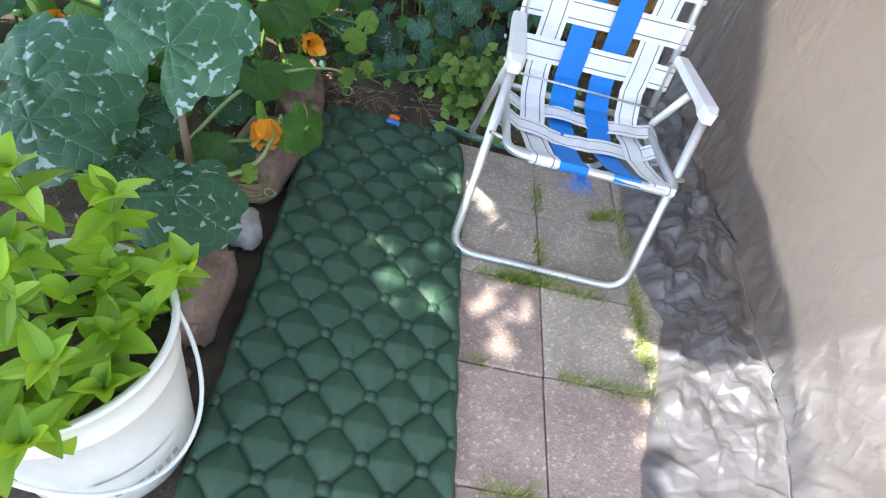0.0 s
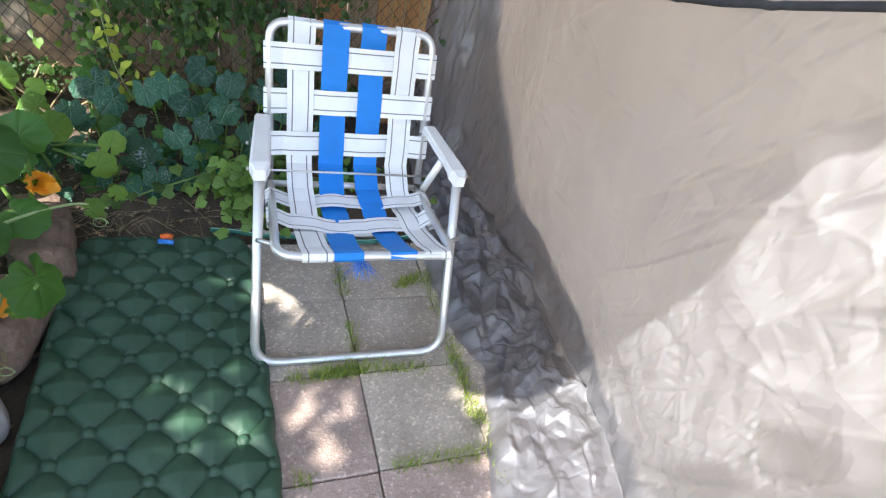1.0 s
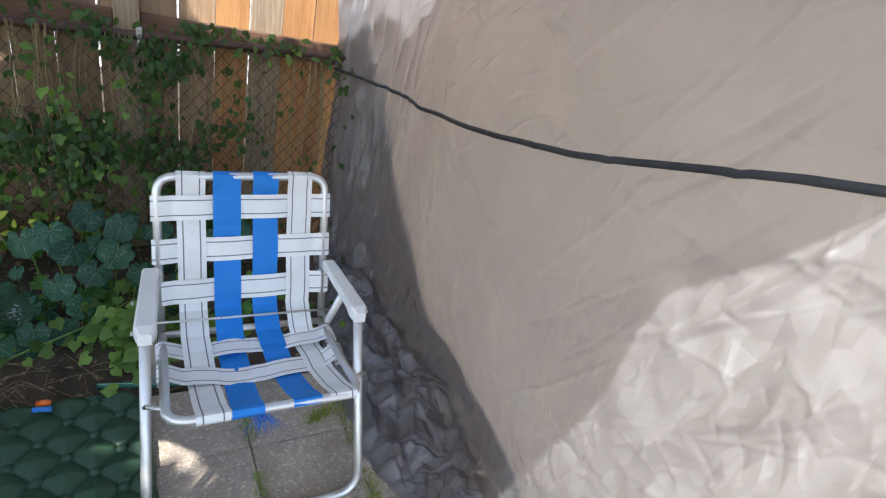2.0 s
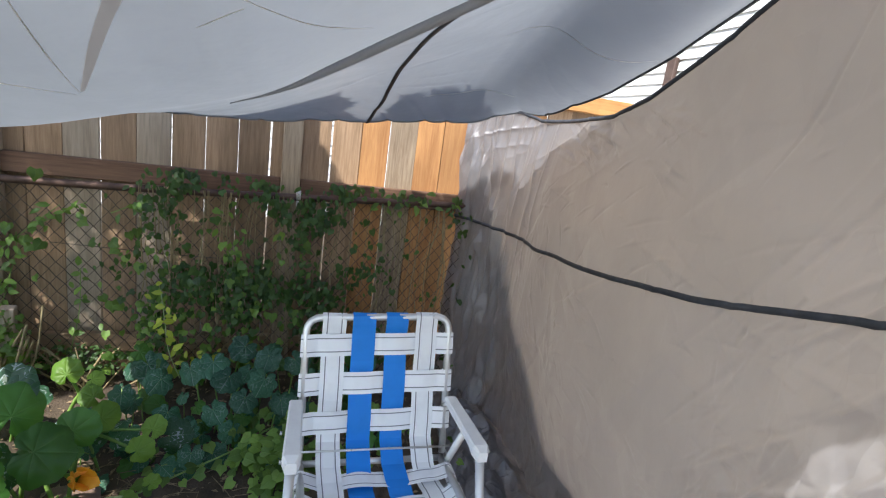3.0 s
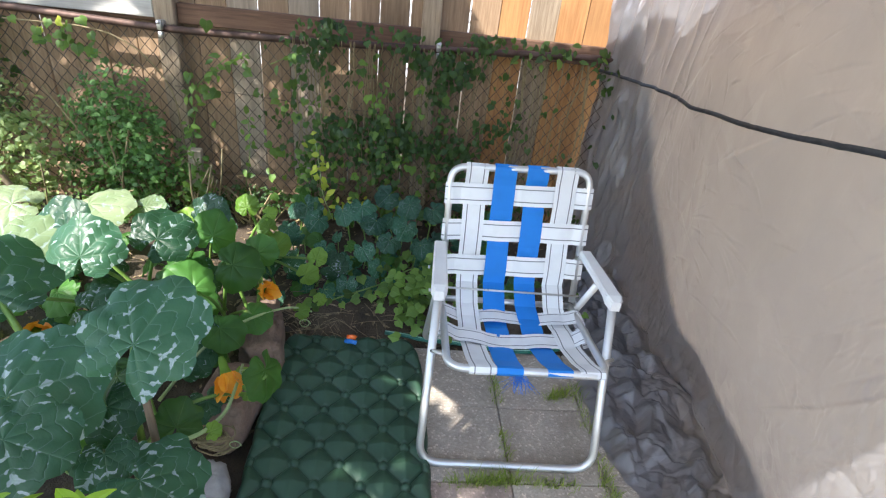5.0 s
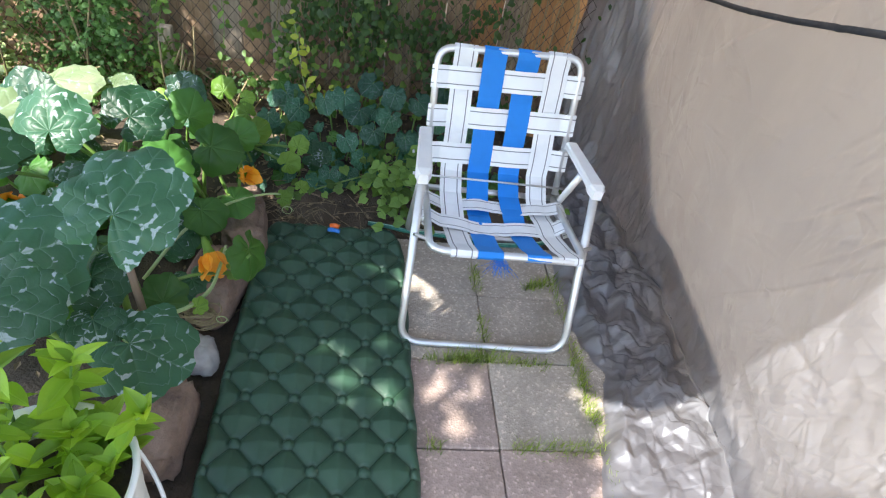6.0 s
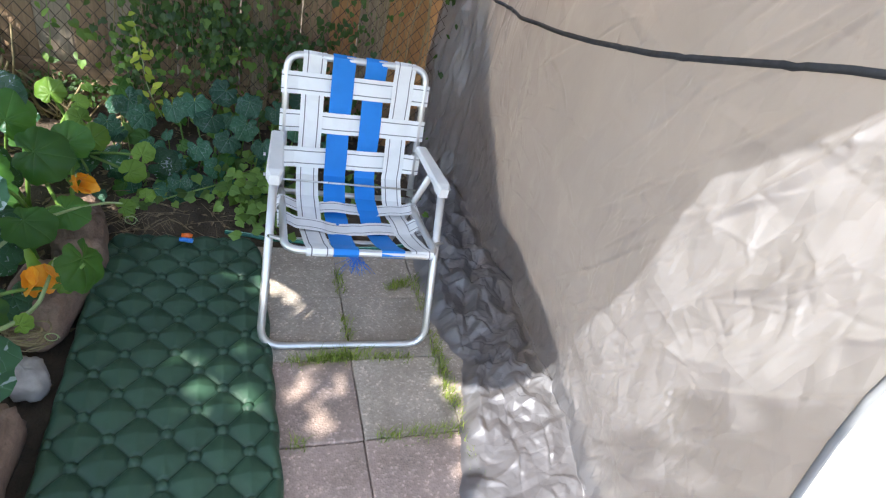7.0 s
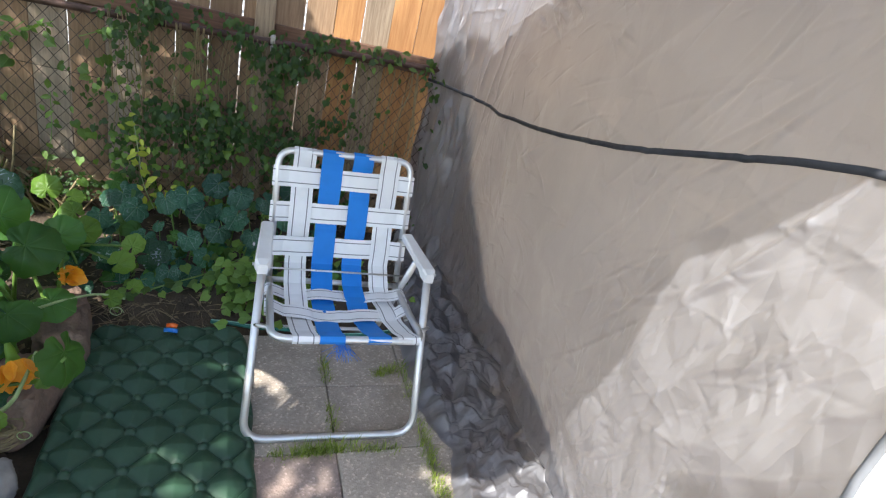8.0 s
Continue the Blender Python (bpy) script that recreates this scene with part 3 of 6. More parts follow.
class Folds:
    """Sharp creases laid at random over a cloth: each a short ridge or groove with a steep and a gentle side."""

    def __init__(self, seed):
        self.rg, self.all = random.Random(seed), []

    def strew(self, count, a, b, angle, spread, length, width, height, grooves=0.4):
        rg = self.rg
        for _ in range(count):
            up = rg.uniform(*height) * (-1 if rg.random() < grooves else 1)
            self.all.append((rg.uniform(*a), rg.uniform(*b), radians(rg.gauss(angle, spread)), rg.uniform(*length), rg.uniform(*width), up, rg.uniform(0.25, 1.0)))
        return self

    def at(self, A, B):
        """The relief at arrays of places; A changes from row to row."""
        A, B = np.atleast_2d(A), np.atleast_2d(B)
        out, low, high = np.zeros(A.shape), A.min(axis=1), A.max(axis=1)
        for a, b, turn, length, width, up, lean in self.all:
            reach = length + 4 * width
            rows = np.nonzero((high > a - reach) & (low < a + reach))[0]
            if not len(rows):
                continue
            r = slice(rows[0], rows[-1] + 1)
            da, db = A[r] - a, B[r] - b
            along = (da * math.cos(turn) + db * math.sin(turn)) / length
            across = db * math.cos(turn) - da * math.sin(turn) + 0.06 * length * np.abs(along)
            side = np.where(across > 0, across, -across / lean) / (2.2 * width)
            out[r] += up * np.clip(1 - side - np.abs(along) * 0.8, 0, 1)
        return out


HANG = Folds(21)
HANG.strew(170, (-0.45, 1.4), (0.45, 1.5), 4, 24, (0.03, 0.13), (0.003, 0.006), (0.0016, 0.0042))
HANG.strew(30, (-0.45, 1.4), (0.5, 1.6), 20, 50, (0.08, 0.25), (0.02, 0.045), (0.004, 0.010))
HANG.strew(80, (0.85, 1.45), (0.15, 1.1), 62, 18, (0.03, 0.10), (0.005, 0.010), (0.0015, 0.004))
HANG.strew(190, (-0.5, 0.20), (0.08, 0.62), 88, 28, (0.02, 0.08), (0.003, 0.006), (0.0015, 0.004))
HANG.strew(130, (-0.5, 0.05), (0.3, 1.0), 95, 35, (0.02, 0.07), (0.003, 0.006), (0.0015, 0.004))
HANG.strew(46, (-0.62, 0.12), (0.1, 1.6), 124, 9, (0.12, 0.34), (0.005, 0.011), (0.003, 0.008))
HANG.strew(120, (-0.6, 0.1), (0.1, 1.2), 120, 25, (0.03, 0.10), (0.003, 0.006), (0.0015, 0.004))
HANG.strew(30, (0.35, 1.2), (1.36, 1.55), 12, 10, (0.05, 0.16), (0.008, 0.018), (0.004, 0.010))
HANG.strew(46, (1.5, 1.98), (0.1, 1.55), 90, 10, (0.06, 0.30), (0.008, 0.016), (0.004, 0.010))
PILE = Folds(22)
PILE.strew(60, (-0.62, 1.6), (0.2, 0.66), 60, 50, (0.05, 0.15), (0.008, 0.018), (0.008, 0.020))
PILE.strew(160, (-0.62, 1.2), (0.2, 0.66), 90, 60, (0.02, 0.07), (0.005, 0.011), (0.002, 0.006))


def double_top(y):
    """How high the second layer of cloth reaches: it runs up slantwise to the fence."""
    return lerp([-0.6, 0.0, 0.2, 0.5, 0.8, 1.05, 1.35, 1.54, 1.7, 1.83, 1.96], [0.08, 0.15, 0.21, 0.245, 0.285, 0.44, 0.64, 0.86, 1.08, 1.30, 1.50], y) + 0.02 * nz(y * 6, 77)


def wall_point(s, z):
    """A point of the hanging cloth, s along it (0 to 1) from the fence."""
    k = min(int(s * 300), 299)
    p = WALL_PLAN[k].lerp(WALL_PLAN[k + 1], s * 300 - k)
    x, y = p.x, p.y
    top = wall_top(y)
    low = 1 - ss(0.10, 0.34, z + 0.05 * nz(y * 3, 1))
    belly = math.sin(math.pi * min(1, max(0, (z - 0.25) / (top - 0.25)))) ** 0.8 if z > 0.25 else 0
    near = ss(0.35, -0.25, y)
    x -= 0.055 * belly * ss(1.7, 1.2, y) * (1 - 0.5 * near)
    x += 0.085 * (1 - ss(0.04, 0.5, z)) * ss(-0.4, 0.0, y) * ss(1.05, 0.5, y)
    d = 0.012 * nz(y * 3.5, z * 3.0, 5)
    if low > 0:
        d += low * (0.026 * facets(y * 9 + z * 4, z * 7, 2) + 0.010 * facets(y * 22, z * 15, 4) - 0.02)
    lit = ss(0.45, 0.05, y + 0.35 * (z - 0.4)) * ss(1.35, 0.95, z)
    if lit > 0:
        d += lit * (0.008 * facets(y * 13 - z * 7, z * 5 + y * 4, 6) + 0.005 * facets(y * 30 - 9 * z, z * 14 + y * 9, 7))
    if near > 0:
        d += near * 0.010 * facets((y + 0.75 * z) * 9.0, (0.8 * z - y) * 2.4, 11) * ss(1.6, 1.0, z)
    corner = ss(1.1, 1.7, y)
    if corner > 0:
        d += corner * (0.020 * crease(y * 13 + 0.5 * z, z * 1.6, 15) + 0.012 * facets(y * 34, z * 7, 16))
    strip = ss(-0.06, 0.10, double_top(y) - z) * ss(0.6, 1.0, y)
    if strip > 0:
        d += strip * (0.016 * facets(y * 15 + z * 3, z * 8, 33) + 0.007 * facets(y * 34, z * 17, 34))
    tuck = ss(top - 0.3, top, z) * ss(0.4, 0.9, y)
    if tuck > 0:
        d += tuck * 0.008 * crease(z * 11 + y * 3.2, y * 2.0, 20)
    return Vector((x - d, y - 0.4 * d - 0.060 * ss(0.9, 0.35, z) * ss(0.85, 1.0, s), z))


def creased(points):
    """The same points of the hanging cloth with its creases in them."""
    P = np.array([tuple(p) for p in points])
    P[:, 0] -= HANG.at(P[:, 1], P[:, 2])[0]
    return [Vector(p) for p in P]


def skirt_point(s, k):
    """The loose lower cloth that lies crumpled on the ground; k: 0 at the wall, 1 at its edge."""
    p = wall_point(s, 0.06)
    y = p.y
    edge = lerp([-0.6, -0.4, -0.25, 0.0, 0.12, 0.27, 0.40, 0.55, 0.85, 1.1, 1.4, 1.96], [0.20, 0.215, 0.225, 0.295, 0.345, 0.385, 0.335, 0.32, 0.335, 0.36, 0.44, 0.53], y)
    edge += 0.018 * nz(y * 9, 4) + 0.008 * nz(y * 24, 7)
    x = p.x + (edge - p.x) * k
    lift = 0.03 * math.sin(math.pi * min(1, k * 1.05)) + 0.05 * (1 - k) ** 2
    crum = 0.066 * facets(y * 9 + x * 5, x * 15 - y * 6, 41) + 0.026 * facets(y * 22 - x * 14, x * 24 + y * 10, 42) - 0.018
    amount = (1 - ss(0.82, 1.0, k)) * (0.35 + 0.65 * ss(0.0, 0.2, k)) * (0.55 + 0.45 * ss(-0.15, 0.25, y))
    return Vector((x, y + 0.012 * nz(x * 12, y * 12, 3), 0.006 + lift * 0.6 + max(0.0, crum) * amount))


def tape(path, offset, width, thick, across):
    return Geo().ribbon([Vector(p) + Vector(offset) for p in path], across, width, thick)


def build_tarp():
    tarp = thing("tarp", (0.6, 0.7, 0), "crinkled taupe nylon tarp hung as a wall, crumpled on the pavers", "tarp")
    rows = []
    for i in range(801):
        s = i / 800
        row = [skirt_point(s, 1 - k / 100) for k in range(100)]
        foot, top = skirt_point(s, 0.0), wall_top(WALL_PLAN[min(int(s * 300), 300)].y)
        for k in range(381):
            z = 0.02 + (top - 0.02) * k / 380
            p = wall_point(s, z)
            if z < 0.09:
                p = foot.lerp(p, (z - 0.02) / 0.07)
                p.z = max(p.z, z) if z > 0.05 else foot.z + (z - 0.02) * 0.4
            row.append(p)
        rows.append(row)
    P = np.array([[tuple(p) for p in row] for row in rows])
    loose = np.clip(np.arange(481) / 16.0, 0, 1) * np.clip((120 - np.arange(481)) / 24.0, 0, 1)
    hung = np.clip((np.arange(481) - 100) / 22.0, 0, 1)
    rise = PILE.at(P[:, :, 1], P[:, :, 0]) * loose
    P[:, :, 0] -= HANG.at(P[:, :, 1], P[:, :, 2]) * hung
    P[:, :, 2] = np.where(loose > 0, np.maximum(P[:, :, 2] + rise, 0.004), P[:, :, 2])
    part("cloth", Geo().grid(P.tolist()), TARP, tarp)
    seam = lambda y: lerp([-0.6, -0.35, -0.24, 0.05, 0.2, 0.5, 0.8, 1.2, 1.5, 1.7, 1.95], [1.285, 1.262, 1.24, 1.163, 1.127, 1.073, 1.03, 0.982, 0.977, 0.975, 0.972], y)
    for name, zf, w in (("seam_tape", seam, 0.0145), ("edge_binding", wall_top, 0.014)):
        path = []
        for i in range(0, 151):
            s = i / 150
            y = WALL_PLAN[min(int(s * 300), 300)].y
            path.append(wall_point(s, zf(y)))
        g = Geo().ribbon([p + Vector((-0.005, -0.004, 0)) for p in creased(path)], (0, 0, 1), w, 0.003)
        part(name, g, TAPE, tarp, "black sewn tape")
    # the cloth is doubled over at the fence end and along its foot
    rows = []
    for i in range(241):
        s = i / 240
        y = WALL_PLAN[min(int(s * 300), 300)].y
        high = double_top(y)
        rows.append([p + Vector((0.038, 0.012, 0)) for p in creased([wall_point(s, 0.05 + (high - 0.05) * k / 40) for k in range(41)])])
    part("doubled_cloth", Geo().grid(rows), TARP, tarp, "second layer of the same cloth")
    end = [p + Vector((0, -0.004, 0)) for p in creased([wall_point(1.0, z) for z in np.linspace(0.12, 2.05, 80)])]
    part("hem", Geo().tube(end, 0.007, 6), FLY, tarp, "blue-grey rolled hem")


SPREAD = Folds(23)
SPREAD.strew(22, (-1.5, 0.5), (-0.2, 1.3), 20, 60, (0.06, 0.24), (0.004, 0.008), (0.002, 0.005))
SPREAD.strew(12, (-0.3, 0.55), (0.2, 1.2), -15, 25, (0.05, 0.20), (0.004, 0.008), (0.002, 0.005))
CAN_LEFT, CAN_RIGHT = -1.75, 0.615


def canopy_near(x):
    return lerp([-1.75, -1.25, -1.1, -0.98, -0.85, -0.7, -0.55, -0.27, -0.17, -0.11, -0.06, 0.0, 0.1, 0.3, 0.62], [-0.15, -0.2, -0.50, -0.95, -1.05, -1.0, -0.94, -0.81, -0.73, -0.70, -0.79, -0.84, -0.88, -1.12, -1.25], x)


def canopy_z(x, y):
    back = canopy_back(x)
    zb = lerp([-1.8, -0.5, 0, 0.45, 0.615], [1.33, 1.337, 1.39, 1.467, 1.51], x)
    yv = lerp([-1.8, -0.5, -0.3, 0.0, 0.62], [0.35, 0.30, 0.20, 0.12, 0.10], x)
    zv = sum(lerp([-1.8, -1.4, -1.06, -0.72, -0.58, -0.45, -0.37, -0.29, -0.19, -0.036, 0.07, 0.17, 0.35, 0.62], [1.34, 1.30, 1.28, 1.32, 1.36, 1.40, 1.42, 1.465, 1.53, 1.626, 1.694, 1.772, 1.905, 1.88], x + o) for o in (-0.05, 0, 0.05)) / 3
    if y > yv:
        k = (y - yv) / (back - yv)
        z = zv + (zb - zv) * k + 0.30 * k * (1 - k) * ss(-0.65, -0.1, x) * (1 - ss(0.3, 0.6, x))
        z += 0.20 * k * (1 - k) * (1 - ss(-0.9, -0.4, x))
        if x > 0.35:
            flat = lerp([0.0, 0.15, 0.3, 0.54, 0.8, 1.22], [1.90, 1.835, 1.78, 1.675, 1.59, 1.51], y)
            z += (flat - z) * ss(0.35, 0.61, x)
    else:
        d = yv - y
        z = zv + 0.30 * d * d / (0.10 + d) + 0.12 * d * d
    return z


def canopy_back(x):
    return lerp([-1.8, -0.6, -0.2, 0.05, 0.3, 0.615], [1.5, 1.6, 1.57, 1.51, 1.40, 1.22], x)


def canopy_point(x, y):
    z = canopy_z(x, y) + 0.010 * nz(x * 2.2, y * 2.2, 50)
    z += 0.004 * nz(x * 5.0, y * 4.0, 51)
    rim = ss(canopy_back(x) - 0.5, canopy_back(x), y)
    z += 0.006 * rim * nz(x * 9, y * 2, 53) + 0.010 * rim * crease((x - y * 0.6) * 7, y, 54)
    return Vector((x, y, z))


def build_canopy():
    fly = thing("canopy", (-0.5, 0.5, 1.4), "sagging grey nylon tent fly stretched overhead", "canopy")
    rows = []
    for i in range(241):
        x = CAN_LEFT + (CAN_RIGHT - CAN_LEFT) * i / 240
        back = canopy_back(x)
        near = canopy_near(x)
        rows.append([canopy_point(x, near + (back - near) * j / 220) for j in range(221)])
    P = np.array([[tuple(p) for p in row] for row in rows])
    P[:, :, 2] -= SPREAD.at(P[:, :, 0], P[:, :, 1])
    part("cloth", Geo().grid(P.tolist()), FLY, fly)
    drop = Vector((0, 0, -0.004))
    def line(ys, xs, n=160):
        out = []
        y0, y1 = ys[0], canopy_back(xs[-1])
        for j in range(n + 1):
            y = y0 + (y1 - y0) * j / n
            out.append(canopy_point(lerp(ys, xs, y), y) + drop)
        return out
    part("seam_tape", Geo().ribbon(line([-0.6, -0.19, -0.14, -0.05, 0.04, 0.12, 0.5, 0.9, 1.25, 1.6], [-0.26, -0.11, -0.09, -0.065, -0.047, -0.035, -0.03, -0.026, -0.012, -0.026]), (1, 0, 0.3), 0.0135, 0.003), TAPE, fly, "black sewn tape")
    part("seam", Geo().ribbon(line([-0.5, -0.307, -0.267, -0.22, -0.163], [-0.385, -0.403, -0.411, -0.428, -0.452])[:26], (1, 0, 0), 0.0075, 0.001), SEAM, fly, "tan frayed seam band")
    def strip(points, width, n=40):
        """A tapering strip of cloth lying under the canopy."""
        row = []
        for k, p in enumerate(spline([(x, y, 0) for x, y in points], n)):
            w = width * (0.12 + 0.88 * math.sin(math.pi * min(1, max(0, k / n * 0.9 + 0.06))) ** 0.8)
            row.append([canopy_point(p.x + o * w, p.y) + Vector((0, 0, -0.0035)) for o in (-0.5, -0.2, 0.2, 0.5)])
        return Geo().grid(row)
    part("stained_band", strip([(-0.428, -0.235), (-0.455, -0.163), (-0.485, -0.088), (-0.532, 0.009), (-0.583, 0.126)], 0.017), BAND, fly, "brown stained band of cloth")
    pinches = (((-0.82, -0.29), (-0.705, -0.242), (-0.651, -0.218), (-0.566, -0.18)), ((-0.555, -0.174), (-0.515, -0.167), (-0.47, -0.159)), ((-0.555, -0.177), (-0.560, -0.15), (-0.568, -0.128)),
               ((-0.568, -0.128), (-0.61, -0.104), (-0.645, -0.084)), ((-0.568, -0.125), (-0.579, -0.023), (-0.59, 0.139)), ((-0.399, -0.099), (-0.34, -0.043), (-0.227, 0.071)),
               ((-0.421, -0.19), (-0.395, -0.23), (-0.372, -0.268)), ((-0.801, 0.111), (-0.756, 0.042), (-0.679, 0.062), (-0.595, 0.144)), ((-0.428, -0.023), (-0.40, -0.045), (-0.377, -0.062)),
               ((-0.564, -0.186), (-0.555, -0.231), (-0.522, -0.25)), ((0.249, 0.823), (0.476, 0.699), (0.60, 0.58)), ((0.125, 1.243), (0.28, 1.19), (0.439, 1.126)))
    for points in pinches:
        path = [canopy_point(p.x, p.y) + Vector((0, 0, -0.0004)) for p in spline([(x, y, 0) for x, y in points], 24)]
        part("pinched_crease", Geo().tube(path, [0.0009 * math.sin(math.pi * (0.08 + 0.84 * k / 24)) for k in range(25)], 6, flat=0.8), SEAM, fly)
    fold = []
    for x in np.linspace(-0.42, 0.52, 60):
        y = lerp([-0.5, -0.3, 0.0, 0.62], [0.30, 0.20, 0.12, 0.10], x)
        fold.append(canopy_point(x, y) + Vector((0, 0, -0.007)))
    part("rolled_fold", Geo().tube(fold, [0.0085 * ss(0, 0.25, k / 59) * (1 - ss(0.75, 1.0, k / 59)) + 0.001 for k in range(60)], 10), FLY, fly, "cloth rolled along a fold")
    edge = [canopy_point(CAN_RIGHT, -1.25 + (1.22 + 1.25) * j / 100) + Vector((0.002, 0, 0)) for j in range(101)]
    part("edge_binding", Geo().tube(edge, 0.005, 6), TAPE, fly, "black sewn tape")
    part("rolled_hem", Geo().tube([canopy_point(x, canopy_back(x)) for x in np.linspace(CAN_LEFT, CAN_RIGHT, 120)], 0.004, 6), FLY, fly)


# ---- sleeping pad ----
def build_pad():
    """An air pad of large eight-sided cells with a small round cell at each corner."""
    pad = thing("sleeping_pad", (-0.5, 0.0, 0.0), "dark green inflated camping pad lying on the pavers", "sleeping pad")
    ax, by, half, y0, y1 = 0.0655, 0.0700, 0.270, -0.93, 0.935
    def cell(x, y):
        i, j = round(x / ax), round(y / by)
        best = None
        for p in (i - 1, i, i + 1):
            for q in (j - 1, j, j + 1):
                d = abs(x - p * ax) / ax + abs(y - q * by) / by
                if (p + q) % 2 == 0 and (best is None or d < best):
                    best = d
        knot = min(math.hypot(x - p * ax, y - q * by) for p in (i - 1, i, i + 1) for q in (j - 1, j, j + 1) if (p + q) % 2)
        rk = 0.0150
        if knot < rk:
            return 0.52 * (1 - (knot / rk) ** 3) ** 0.6 + 0.12
        seam = min(1, (1 - best) / 0.085)
        dome = 0.36 * (1 - min(1, best) ** 2.6) ** 0.6 + 0.64 * (1 - min(1, best) ** 1.15)
        ring = min(1, (knot - rk) / 0.006)
        pucker = 1 - max(0, 1 - knot / 0.05) * (0.06 + 0.10 * math.sin(9 * math.atan2(y, x) + 40 * x + 23 * y))
        return (0.22 + 0.78 * dome) * pucker * (0.12 + 0.88 * ss(0, 1, seam) ** 0.6) * (0.2 + 0.8 * ss(0, 1, ring) ** 0.6)
    nx, ny = 160, 520
    rows = []
    for j in range(ny + 1):
        y = y0 + (y1 - y0) * j / ny
        end = min(1, max(0.0, (y1 - y) / 0.16))
        h = half - 0.075 * (1 - math.sqrt(max(0, 1 - (1 - end) ** 2)))
        h += 0.006 * abs(math.sin(math.pi * y / (2 * by) + 0.4))
        mid = -0.552 + 0.052 * (0.9 - y)
        row = []
        for i in range(nx + 1):
            u = -1 + 2 * i / nx
            u = math.copysign(1 - (1 - abs(u)) ** 1.15, u)
            x = u * h
            side = min(1, (h - abs(x)) / 0.030)
            tip = min(1, (y1 - y) / 0.035, (y - y0) / 0.035)
            rise = math.sqrt(max(0, 1 - (1 - max(0, min(side, tip))) ** 2))
            z = 0.004 + rise * (0.018 + 0.026 * cell(x, y + 0.02)) + 0.0012 * nz(x * 40, y * 40)
            row.append((mid + x, y, z))
        rows.append([(row[0][0], y, 0.001), *row, (row[-1][0], y, 0.001)])
    part("cushion", Geo().grid(rows), PAD, pad)
    part("valve", Geo().tube([(-0.60, -0.90, 0.04), (-0.60, -0.90, 0.058)], 0.016, 16), TAPE, pad, "black air valve")
    mark = thing("lighter", (-0.551, 0.877, 0.052), "small orange and blue lighter lying on the pad", "lighter")
    body = plain("orange_plastic", (0.75, 0.13, 0.02), (0.85, 0.2, 0.03), 20.0, 0.3)
    blue = plain("blue_plastic", (0.02, 0.16, 0.55), (0.05, 0.25, 0.65), 20.0, 0.3)
    g = Geo().tube([(-0.572, 0.868, 0.053), (-0.548, 0.865, 0.054), (-0.525, 0.860, 0.053)], 0.0085, 10, flat=0.6)
    part("body", g, blue, mark, "blue body")
    g = Geo().tube([(-0.565, 0.888, 0.055), (-0.545, 0.886, 0.060), (-0.530, 0.884, 0.055)], 0.010, 10, flat=0.7)
    part("cap", g, body, mark, "orange cap")


